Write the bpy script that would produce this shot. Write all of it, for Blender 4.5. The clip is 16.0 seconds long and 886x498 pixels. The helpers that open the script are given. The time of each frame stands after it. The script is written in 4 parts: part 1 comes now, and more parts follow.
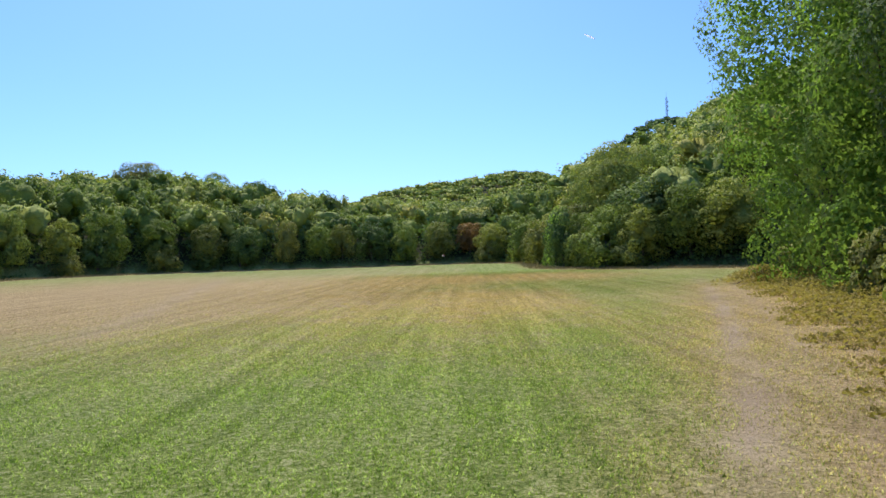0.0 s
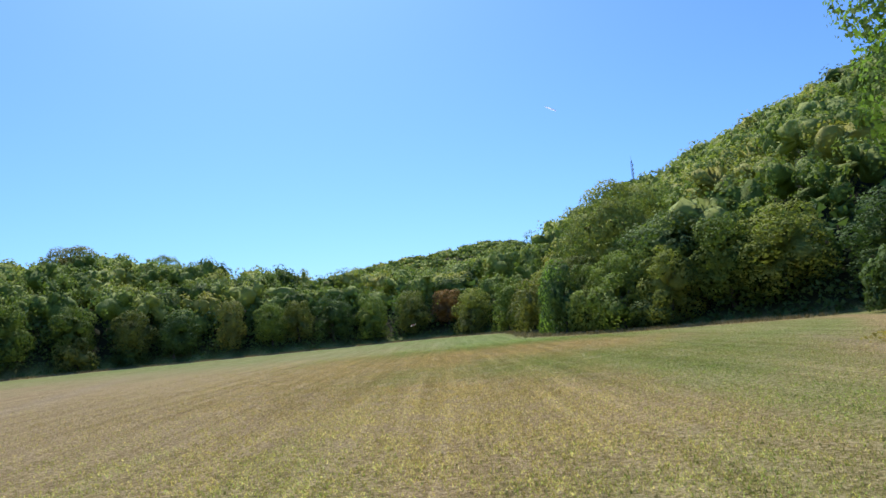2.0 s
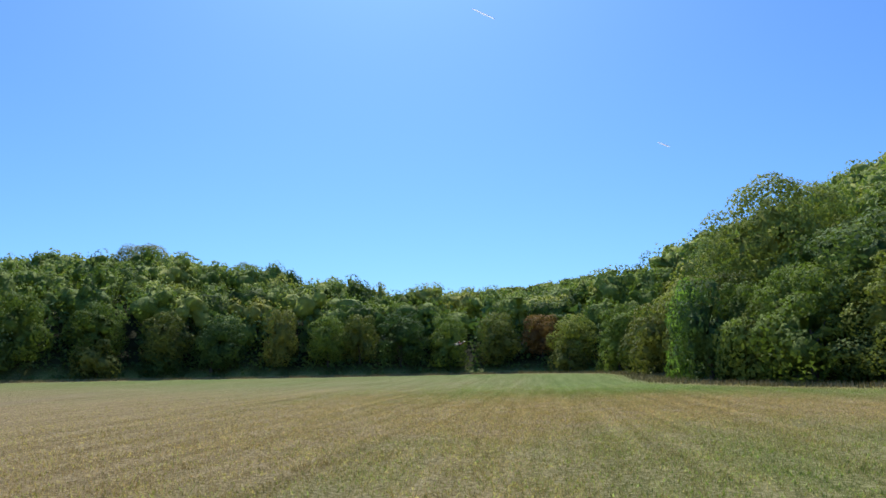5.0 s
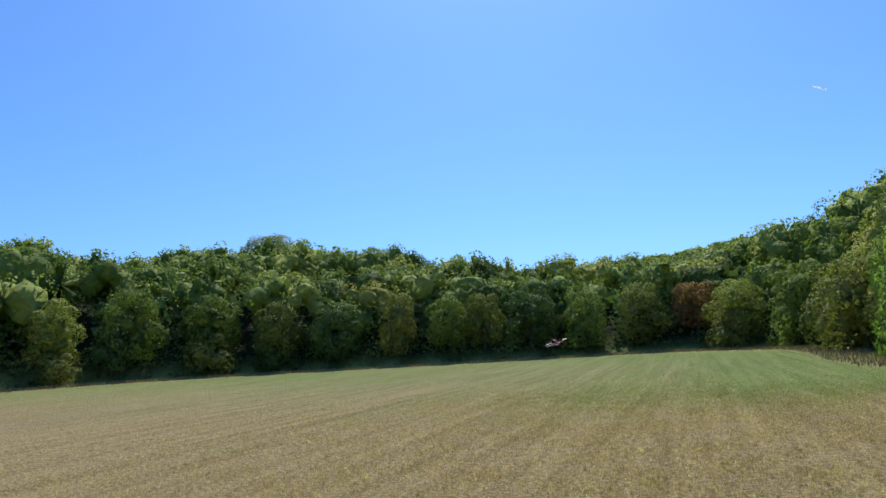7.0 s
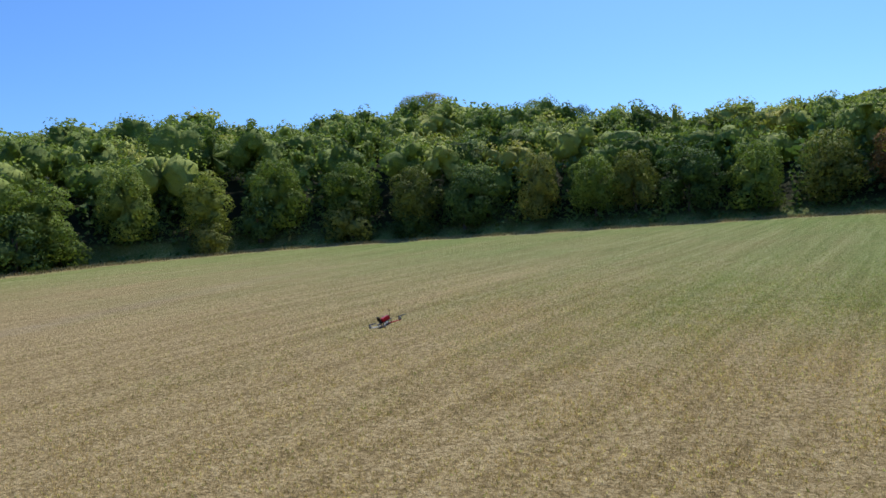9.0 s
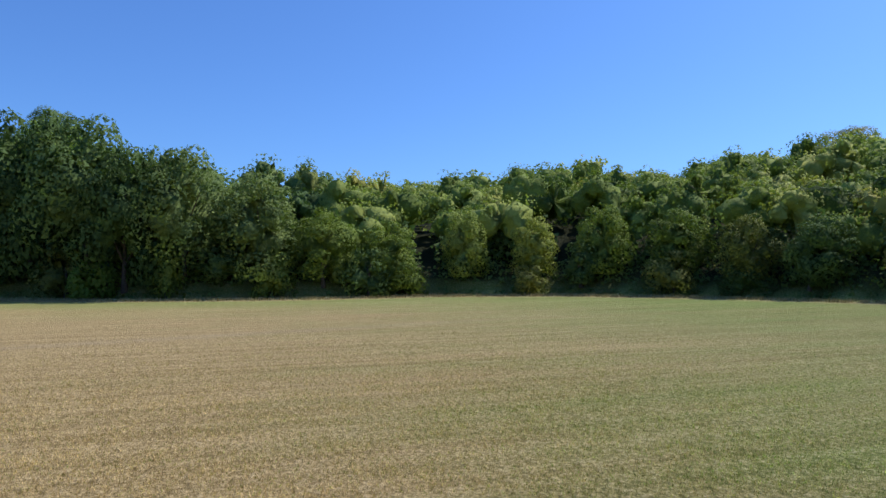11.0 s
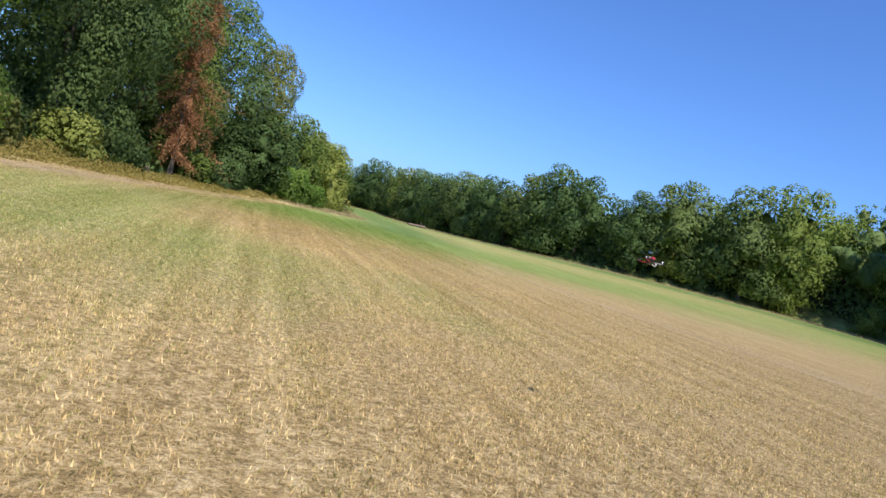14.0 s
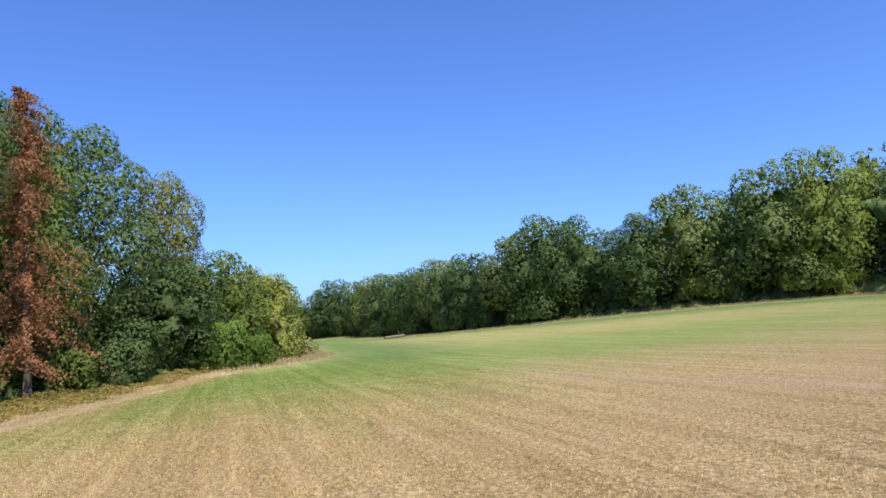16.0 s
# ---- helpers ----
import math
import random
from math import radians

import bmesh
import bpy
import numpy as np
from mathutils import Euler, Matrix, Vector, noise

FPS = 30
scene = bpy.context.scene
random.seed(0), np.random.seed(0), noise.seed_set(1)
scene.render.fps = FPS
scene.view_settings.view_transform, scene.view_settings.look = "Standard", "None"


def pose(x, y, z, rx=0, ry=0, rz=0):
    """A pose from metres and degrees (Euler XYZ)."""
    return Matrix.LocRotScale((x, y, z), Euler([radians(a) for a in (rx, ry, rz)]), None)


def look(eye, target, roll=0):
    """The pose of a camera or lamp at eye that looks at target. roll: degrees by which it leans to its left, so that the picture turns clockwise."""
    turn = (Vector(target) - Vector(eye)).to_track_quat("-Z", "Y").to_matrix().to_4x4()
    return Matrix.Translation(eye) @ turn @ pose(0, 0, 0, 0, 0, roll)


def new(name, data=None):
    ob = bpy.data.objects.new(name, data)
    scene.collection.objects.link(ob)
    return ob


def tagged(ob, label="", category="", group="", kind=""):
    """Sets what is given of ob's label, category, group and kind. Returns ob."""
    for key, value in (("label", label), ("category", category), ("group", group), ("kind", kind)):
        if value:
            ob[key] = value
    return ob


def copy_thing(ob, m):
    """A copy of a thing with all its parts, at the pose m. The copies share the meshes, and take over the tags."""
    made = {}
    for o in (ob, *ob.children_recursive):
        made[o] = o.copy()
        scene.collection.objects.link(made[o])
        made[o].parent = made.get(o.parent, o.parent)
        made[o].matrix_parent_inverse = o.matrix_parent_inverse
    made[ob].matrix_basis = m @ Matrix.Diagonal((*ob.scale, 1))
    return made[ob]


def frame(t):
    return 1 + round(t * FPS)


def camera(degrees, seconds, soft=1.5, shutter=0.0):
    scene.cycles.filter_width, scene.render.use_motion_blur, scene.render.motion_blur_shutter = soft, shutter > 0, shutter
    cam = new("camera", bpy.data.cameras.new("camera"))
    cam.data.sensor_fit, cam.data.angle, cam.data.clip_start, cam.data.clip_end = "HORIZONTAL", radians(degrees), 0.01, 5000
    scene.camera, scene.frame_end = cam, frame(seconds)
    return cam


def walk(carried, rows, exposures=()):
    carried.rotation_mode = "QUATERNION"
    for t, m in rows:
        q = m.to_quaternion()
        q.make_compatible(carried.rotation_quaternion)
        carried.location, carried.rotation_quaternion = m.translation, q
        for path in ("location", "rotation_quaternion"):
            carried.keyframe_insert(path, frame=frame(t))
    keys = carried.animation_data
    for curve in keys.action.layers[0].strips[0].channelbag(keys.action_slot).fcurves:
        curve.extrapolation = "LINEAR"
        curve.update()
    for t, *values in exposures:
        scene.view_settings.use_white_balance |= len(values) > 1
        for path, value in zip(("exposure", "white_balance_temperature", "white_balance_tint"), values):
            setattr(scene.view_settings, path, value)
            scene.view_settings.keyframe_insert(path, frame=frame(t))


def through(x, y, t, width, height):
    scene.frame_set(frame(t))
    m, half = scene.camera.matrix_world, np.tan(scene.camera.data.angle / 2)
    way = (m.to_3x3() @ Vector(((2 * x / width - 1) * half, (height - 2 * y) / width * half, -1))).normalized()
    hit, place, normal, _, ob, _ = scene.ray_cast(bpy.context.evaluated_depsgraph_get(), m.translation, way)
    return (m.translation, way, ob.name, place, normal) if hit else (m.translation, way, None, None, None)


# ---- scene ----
# ---- camera and its flight: seconds, place, pitch from straight down, lean, heading ----
cam = camera(66.0, 16.0)
PATH = [
    (0, 0.95, -0.12, 2.82, 90.80, -1.67, 1.89),
    (0.5, 0.89, 4.95, 2.76, 91.34, -2.17, 1.64),
    (1, 0.89, 9.86, 2.73, 92.24, -2.98, 0.78),
    (1.5, 0.76, 14.21, 2.51, 96.22, -3.97, 359.92),
    (2, 0.87, 18.97, 2.46, 96.97, -5.41, 359.45),
    (2.5, 1.10, 23.05, 2.42, 97.50, -6.91, 358.62),
    (3, 1.41, 26.79, 2.39, 98.34, -8.57, 357.70),
    (3.5, 1.79, 30.19, 2.30, 98.84, -9.75, 356.90),
    (4, 2.12, 33.99, 2.15, 99.97, -6.50, 1.08),
    (6.5, 0.61, 47.93, 2.75, 99.76, -1.53, 14.42),
    (7, 1.24, 50.92, 3.06, 98.58, -3.11, 19.57),
    (7.5, 2.06, 53.39, 3.47, 94.16, -4.62, 24.76),
    (8, 2.38, 54.58, 3.99, 90.07, -5.58, 26.84),
    (8.5, 3.03, 55.98, 4.28, 86.77, -6.14, 29.37),
    (9, 3.37, 57.98, 4.14, 87.22, -3.91, 35.32),
    (9.2, 3.49, 58.79, 4.05, 87.67, -3.67, 36.80),
    (11.3, 13.55, 73.52, 4.03, 91.49, 4.95, 89.75),
    (11.5, 14.01, 74.64, 4.24, 88.17, 7.06, 105.36),
    (12, 11.26, 76.20, 3.71, 81.89, 4.22, 140.56),
    (12.5, 9.63, 77.25, 3.37, 84.88, 6.99, 151.51),
    (13, 7.12, 76.16, 2.98, 90.78, 13.13, 156.34),
    (13.5, 5.34, 74.57, 2.86, 89.48, 18.69, 160.71),
    (14, 4.14, 71.40, 2.95, 87.57, 14.63, 164.06),
    (14.5, 3.46, 67.58, 3.24, 87.56, 8.04, 162.49),
    (15, 2.76, 63.07, 3.54, 87.26, 1.16, 162.51),
    (15.5, 1.89, 57.04, 3.44, 95.43, -2.60, 162.12),
    (16, 0.94, 52.20, 3.37, 95.57, -4.54, 161.59),
]
walk(cam, [(t, pose(x, y, z, rx, 0, rz) @ pose(0, 0, 0, 0, 0, lean)) for t, x, y, z, rx, lean, rz in PATH],
     [(0, 0.22, 6800, 14), (1.5, 0.1, 6550, 13), (3.5, -0.05, 6450, 6), (9, -0.15, 6500, 8), (11.3, -0.12, 6450, 12), (12.5, 0.05, 6550, 14), (15, 0.06, 6500, 17), (16, 0.17, 6500, 21)])

# ---- world, sun ----
SUN_AZ, SUN_EL = 13.0, 54.0            # degrees to the left of +y, and above the horizon
world = bpy.data.worlds.new("sky")
scene.world = world
world.use_nodes = True
wn = world.node_tree.nodes
sky = wn.new("ShaderNodeTexSky")
sky.sky_type = "NISHITA"
sky.sun_disc = False
sky.sun_elevation, sky.sun_rotation = radians(SUN_EL), radians(-SUN_AZ)
sky.air_density, sky.dust_density, sky.ozone_density = 1.0, 0.9, 3.0
wn["Background"].inputs["Strength"].default_value = 0.13
clear = wn.new("ShaderNodeMix")
clear.data_type, clear.blend_type = "RGBA", "MULTIPLY"
clear.inputs[0].default_value = 1.0
clear.inputs[7].default_value = (0.57, 0.92, 1.44, 1.0)     # deep clear summer blue
world.node_tree.links.new(sky.outputs[0], clear.inputs[6])
world.node_tree.links.new(clear.outputs[2], wn["Background"].inputs["Color"])
sun_data = bpy.data.lights.new("sun", "SUN")
sun_data.energy, sun_data.angle, sun_data.color = 5.0, radians(0.5), (1.0, 0.95, 0.87)
sun = new("sun", sun_data)
sun.matrix_world = look((0, 0, 60), (60 * math.sin(radians(SUN_AZ)), -60 * math.cos(radians(SUN_AZ)), 60 - 60 * math.tan(radians(SUN_EL))))
scene.view_settings.exposure = 0.0


# ---- materials ----
def material(name):
    m = bpy.data.materials.new(name)
    m.use_nodes = True
    return m, m.node_tree.nodes, m.node_tree.links


def ramp(nodes, stops):
    r = nodes.new("ShaderNodeValToRGB")
    e = r.color_ramp.elements
    while len(e) < len(stops):
        e.new(0.5)
    for el, (pos, col) in zip(e, stops):
        el.position, el.color = pos, (*col, 1)
    return r


def mix(nodes, links, fac, a, b, how="MIX"):
    n = nodes.new("ShaderNodeMix")
    n.data_type, n.blend_type = "RGBA", how
    for sock, v in ((n.inputs[0], fac), (n.inputs[6], a), (n.inputs[7], b)):
        if isinstance(v, (int, float)):
            sock.default_value = v
        elif isinstance(v, tuple):
            sock.default_value = (*v, 1)
        else:
            links.new(v, sock)
    return n.outputs[2]


def maths(nodes, links, op, a, b=0.0, c=None, clamp=False):
    n = nodes.new("ShaderNodeMath")
    n.operation, n.use_clamp = op, clamp
    for sock, v in zip(n.inputs, (a, b, c)):
        if v is None:
            continue
        if isinstance(v, (int, float)):
            sock.default_value = v
        else:
            links.new(v, sock)
    return n.outputs[0]


def tex_noise(nodes, links, vec, scale, detail=3.0, rough=0.55):
    n = nodes.new("ShaderNodeTexNoise")
    n.inputs["Scale"].default_value, n.inputs["Detail"].default_value, n.inputs["Roughness"].default_value = scale, detail, rough
    if vec is not None:
        links.new(vec, n.inputs["Vector"])
    return n.outputs["Fac"]


def leaf_material(name, dark, mid, light, through=0.22):
    """Foliage: every leaf differs a little, every tree differs more, and light shines through."""
    m, n, l = material(name)
    bsdf, out = n["Principled BSDF"], n["Material Output"]
    geo, info = n.new("ShaderNodeNewGeometry"), n.new("ShaderNodeObjectInfo")
    r = ramp(n, [(0.0, dark), (0.5, mid), (1.0, light)])
    tree = maths(n, l, "MULTIPLY_ADD", info.outputs["Random"], 0.56, 0.05)
    patch = tex_noise(n, l, geo.outputs["Position"], 0.35, 2.0)
    v = maths(n, l, "MULTIPLY_ADD", geo.outputs["Random Per Island"], 0.22, tree)
    own = n.new("ShaderNodeAttribute")
    own.attribute_name = "tint"
    v = maths(n, l, "ADD", v, own.outputs["Fac"])
    v = maths(n, l, "ADD", v, maths(n, l, "MULTIPLY_ADD", patch, 0.7, -0.28), clamp=True)
    speck = tex_noise(n, l, geo.outputs["Position"], 5.0, 4.0, 0.8)
    v = maths(n, l, "ADD", v, maths(n, l, "MULTIPLY_ADD", speck, 1.15, -0.52), clamp=True)
    l.new(v, r.inputs[0])
    turn = maths(n, l, "MULTIPLY_ADD", info.outputs["Random"], 2.5, -1.9, True)
    turn = maths(n, l, "ADD", turn, maths(n, l, "MULTIPLY_ADD", own.outputs["Fac"], 1.6, -0.55, True), clamp=True)
    col = mix(n, l, maths(n, l, "MULTIPLY", turn, 0.5), r.outputs[0], mix(n, l, 1.0, r.outputs[0], (1.45, 0.98, 0.75), "MULTIPLY"))
    l.new(col, bsdf.inputs["Base Color"])
    bsdf.inputs["Roughness"].default_value = 0.7
    bsdf.inputs["Specular IOR Level"].default_value = 0.12
    tr = n.new("ShaderNodeBsdfTranslucent")
    l.new(mix(n, l, 1.0, col, (0.95, 1.1, 0.6), "MULTIPLY"), tr.inputs["Color"])
    ruffle = n.new("ShaderNodeBump")
    ruffle.inputs["Strength"].default_value, ruffle.inputs["Distance"].default_value = 1.0, 0.2
    l.new(tex_noise(n, l, geo.outputs["Position"], 1.9, 6.0, 0.8), ruffle.inputs["Height"])
    l.new(ruffle.outputs[0], bsdf.inputs["Normal"])
    ms = n.new("ShaderNodeMixShader")
    ms.inputs[0].default_value = through
    l.new(bsdf.outputs[0], ms.inputs[1])
    l.new(tr.outputs[0], ms.inputs[2])
    l.new(ms.outputs[0], out.inputs["Surface"])
    return m


LEAF = leaf_material("leaf_green", (0.085, 0.130, 0.028), (0.205, 0.275, 0.058), (0.370, 0.435, 0.115), 0.27)
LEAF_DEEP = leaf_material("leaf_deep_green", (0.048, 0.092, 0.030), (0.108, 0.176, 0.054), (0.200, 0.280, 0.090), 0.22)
LEAF_OLIVE = leaf_material("leaf_olive", (0.092, 0.115, 0.030), (0.190, 0.215, 0.055), (0.320, 0.325, 0.095), 0.24)
LEAF_BRIGHT = leaf_material("leaf_bright", (0.120, 0.200, 0.040), (0.240, 0.365, 0.080), (0.390, 0.510, 0.140), 0.5)
LEAF_BROWN = leaf_material("leaf_brown", (0.13, 0.066, 0.034), (0.26, 0.135, 0.068), (0.42, 0.245, 0.125), 0.2)
LEAF_RUST = leaf_material("leaf_rust", (0.130, 0.075, 0.032), (0.255, 0.140, 0.058), (0.37, 0.235, 0.095), 0.3)
WEED = leaf_material("weed_leaf", (0.19, 0.165, 0.042), (0.41, 0.33, 0.10), (0.62, 0.49, 0.20), 0.35)

BARK, n, l = material("bark")
g = n.new("ShaderNodeNewGeometry")
r = ramp(n, [(0.3, (0.05, 0.038, 0.028)), (0.7, (0.16, 0.13, 0.10))])
l.new(tex_noise(n, l, g.outputs["Position"], 9.0, 5.0), r.inputs[0])
l.new(r.outputs[0], n["Principled BSDF"].inputs["Base Color"])
n["Principled BSDF"].inputs["Roughness"].default_value = 0.9


def ground_material(name="meadow", blades=False, through=0.5):
    """Mown meadow: green and straw-dry patches, mowing rows, a worn track, and rough wood floor outside the field."""
    m, n, l = material(name)
    bsdf = n["Principled BSDF"]
    geo = n.new("ShaderNodeNewGeometry")
    pos = geo.outputs["Position"]
    sep = n.new("ShaderNodeSeparateXYZ")
    l.new(pos, sep.inputs[0])
    big = tex_noise(n, l, pos, 0.045, 3.0)
    mid = tex_noise(n, l, pos, 0.35, 4.0)
    clump = tex_noise(n, l, pos, 9.0, 4.0, 0.75)
    chaff = tex_noise(n, l, pos, 26.0, 5.0, 0.85)
    fine = maths(n, l, "MULTIPLY_ADD", maths(n, l, "ADD", clump, chaff), 2.0, -1.5, True)
    # rows stretched along the mowing direction
    mp = n.new("ShaderNodeMapping")
    mp.inputs["Rotation"].default_value[2] = radians(8)
    mp.inputs["Scale"].default_value = (0.55, 0.018, 1.0)
    l.new(pos, mp.inputs[0])
    rows = tex_noise(n, l, mp.outputs[0], 1.0, 3.0)
    attr = n.new("ShaderNodeAttribute")
    attr.attribute_name = "dry"
    dry = maths(n, l, "ADD", attr.outputs["Fac"], maths(n, l, "MULTIPLY_ADD", big, 0.55, -0.27))
    dry = maths(n, l, "ADD", dry, maths(n, l, "MULTIPLY_ADD", rows, 0.62, -0.31))
    dry = maths(n, l, "ADD", dry, maths(n, l, "MULTIPLY_ADD", mid, 0.45, -0.22))
    dry = maths(n, l, "ADD", dry, maths(n, l, "MULTIPLY_ADD", clump, 0.6, -0.3), clamp=True)
    swath = n.new("ShaderNodeMapping")
    swath.inputs["Rotation"].default_value[2] = radians(8)
    swath.inputs["Scale"].default_value = (1.9, 0.06, 1.0)
    l.new(pos, swath.inputs[0])
    fine = maths(n, l, "ADD", fine, maths(n, l, "MULTIPLY_ADD", tex_noise(n, l, swath.outputs[0], 1.0, 4.0, 0.65), 0.6, -0.3), clamp=True)
    green = ramp(n, [(0.2, (0.130, 0.182, 0.036)), (0.5, (0.260, 0.335, 0.070)), (0.85, (0.52, 0.53, 0.24))])
    l.new(fine, green.inputs[0])
    straw = ramp(n, [(0.2, (0.275, 0.195, 0.082)), (0.5, (0.515, 0.366, 0.162)), (0.85, (0.77, 0.60, 0.32))])
    l.new(fine, straw.inputs[0])
    col = mix(n, l, dry, green.outputs[0], straw.outputs[0])
    soil_a = n.new("ShaderNodeAttribute")
    soil_a.attribute_name = "bare"
    soil = ramp(n, [(0.3, (0.42, 0.31, 0.19)), (0.7, (0.62, 0.49, 0.33))])
    l.new(mid, soil.inputs[0])
    bare = maths(n, l, "MULTIPLY", soil_a.outputs["Fac"], maths(n, l, "MULTIPLY_ADD", fine, 2.2, 0.05, True), clamp=True)
    col = mix(n, l, bare, col, soil.outputs[0])
    wood_a = n.new("ShaderNodeAttribute")
    wood_a.attribute_name = "wooded"
    vor = n.new("ShaderNodeTexVoronoi")
    vor.inputs["Scale"].default_value = 0.11
    l.new(pos, vor.inputs["Vector"])
    floor = ramp(n, [(0.15, (0.075, 0.080, 0.032)), (0.5, (0.048, 0.054, 0.023)), (0.95, (0.02, 0.026, 0.012))])
    l.new(maths(n, l, "MULTIPLY_ADD", mid, 0.35, vor.outputs["Distance"]), floor.inputs[0])
    lush_a = n.new("ShaderNodeAttribute")
    lush_a.attribute_name = "lush"
    lush = ramp(n, [(0.2, (0.070, 0.135, 0.032)), (0.6, (0.150, 0.245, 0.066)), (0.95, (0.26, 0.34, 0.12))])
    l.new(fine, lush.inputs[0])
    col = mix(n, l, maths(n, l, "MULTIPLY", lush_a.outputs["Fac"], maths(n, l, "MULTIPLY_ADD", mid, 1.4, 0.2, True), clamp=True), col, lush.outputs[0])
    col = mix(n, l, wood_a.outputs["Fac"], col, floor.outputs[0])
    if blades:
        k = maths(n, l, "MULTIPLY_ADD", geo.outputs["Random Per Island"], 0.6, 1.05)
        tone = n.new("ShaderNodeCombineColor")
        for s in tone.inputs:
            l.new(k, s)
        col = mix(n, l, 1.0, col, tone.outputs[0], "MULTIPLY")
    l.new(col, bsdf.inputs["Base Color"])
    bsdf.inputs["Roughness"].default_value = 0.95
    bsdf.inputs["Diffuse Roughness"].default_value = 0.4
    bsdf.inputs["Specular IOR Level"].default_value = 0.1
    if blades:
        tr, ms = n.new("ShaderNodeBsdfTranslucent"), n.new("ShaderNodeMixShader")
        ms.inputs[0].default_value = through
        l.new(mix(n, l, 1.0, col, (0.88, 1.06, 0.68), "MULTIPLY"), tr.inputs["Color"])
        l.new(bsdf.outputs[0], ms.inputs[1])
        l.new(tr.outputs[0], ms.inputs[2])
        l.new(ms.outputs[0], n["Material Output"].inputs["Surface"])
        return m
    bump = n.new("ShaderNodeBump")
    bump.inputs["Strength"].default_value, bump.inputs["Distance"].default_value = 1.0, 0.16
    l.new(maths(n, l, "MULTIPLY_ADD", chaff, 0.25, clump), bump.inputs["Height"])
    l.new(bump.outputs[0], bsdf.inputs["Normal"])
    return m


GROUND = ground_material()
BLADES = ground_material("grass_blades", True)
STUBBLE = ground_material("straw_stubble", True, 0.12)


# ---- the lie of the land ----
FIELD = np.array([(-6, -20), (-2, -9), (3, -4), (9, 4), (13, 12), (15, 20), (18, 28), (21, 38), (26, 52), (31.5, 62), (32.5, 70), (27, 77), (19, 84), (14.5, 94), (14, 100),
                  (14.5, 117), (13.5, 126), (8, 132), (0, 136.5), (-8, 136), (-30, 128), (-48, 119), (-60, 108), (-65, 94), (-64, 78), (-67, 62), (-75, 45),
                  (-84, 22), (-88, 0), (-84, -20), (-70, -34), (-58, -42), (-50, -58), (-42, -78), (-37, -98), (-36, -120), (-38, -150), (-15, -170),
                  (-12, -120), (-9, -60)], float)
HILL_AZ = (-180, -165, -150, -120, -90, -60, -45, -34, -28, -24, -18, -10, 0, 12, 24, 36, 48, 54, 66, 78, 90, 96, 108, 117, 126, 132, 138, 144, 150, 165, 180)
HILL_CAP = (3, 4, 8, 60, 140, 145, 139, 111, 91, 65, 29.6, 10.7, 7.2, 6.7, 11.9, 14.9, 9.3, 11.8, 7.6, 8.5, 12, 29, 31, 35, 37, 29, 19, 9, 4, 1, 3)
HILL_RISE = (0.1, 0.1, 0.2, 0.4, 0.52, 0.566, 0.538, 0.48, 0.451, 0.432, 0.47, 0.58, 0.58, 0.58, 0.58, 0.58, 0.58, 0.58, 0.51, 0.45, 0.55, 0.55, 0.57, 0.58, 0.6, 0.53, 0.45, 0.3, 0.2, 0.05, 0.1)


def outside(x, y):
    """Metres outside the field's edge, negative inside."""
    p = np.stack([x, y], -1)
    best, inside = np.full(x.shape, 1e9), np.zeros(x.shape, bool)
    for a, b in zip(FIELD, np.roll(FIELD, -1, 0)):
        ab = b - a
        k = np.clip(((p - a) @ ab) / (ab @ ab), 0, 1)
        best = np.minimum(best, np.hypot(x - a[0] - k * ab[0], y - a[1] - k * ab[1]))
        with np.errstate(divide="ignore", invalid="ignore"):
            inside ^= ((a[1] > y) != (b[1] > y)) & (x < ab[0] * (y - a[1]) / ab[1] + a[0])
    return np.where(inside, -best, best)


def height(x, y):
    x, y = np.asarray(x, float), np.asarray(y, float)
    z = 0.1 + 0.009 * np.clip(y, -100, 180) + 0.01 * np.clip(y - 100, 0, 80) + 0.0002 * np.clip(x + 8, -120, 120) ** 2
    z = z + 1.1 * np.exp(-((x + 68) / 38) ** 2 - ((y + 42) / 38) ** 2) + 0.5 * np.exp(-((x - 3) / 13) ** 2 - ((y + 12) / 14) ** 2)
    d = np.clip(outside(x, y) - 2, 0, None)
    az = np.degrees(np.arctan2(-x, y - 60))
    cap, rise = np.interp(az, HILL_AZ, HILL_CAP), np.interp(az, HILL_AZ, HILL_RISE)
    z = z + cap * (1 - np.exp(-rise * d / cap))
    for cx, cy, h, sx, sy in ((378, 1310, 216, 180, 220), (-200, 520, 26, 260, 160), (-420, 120, 30, 200, 260)):
        z = z + h * np.exp(-((x - cx) / sx) ** 2 - ((y - cy) / sy) ** 2) * (d > 0)
    z = z + (86 + 20 * np.clip((x + 120) / 200, 0, 1)) * np.exp(-((x + 5) / 210) ** 4 - ((y - 1005) / 240) ** 2) * (d > 0)
    return z


def mesh_of(name, verts, faces, mat):
    """A mesh from arrays of corners and of faces with the same number of corners each."""
    me = bpy.data.meshes.new(name)
    faces = np.asarray(faces, np.int32)
    nf, k = faces.shape
    me.vertices.add(len(verts))
    me.vertices.foreach_set("co", np.asarray(verts, np.float32).ravel())
    me.loops.add(nf * k)
    me.loops.foreach_set("vertex_index", faces.ravel())
    me.polygons.add(nf)
    me.polygons.foreach_set("loop_start", np.arange(0, nf * k, k, dtype=np.int32))
    me.polygons.foreach_set("loop_total", np.full(nf, k, np.int32))
    me.update(calc_edges=True)
    me.materials.append(mat)
    return me


def part(name, me, parent, label=""):
    ob = new(name, me)
    ob.parent = parent
    return tagged(ob, label) if label else ob


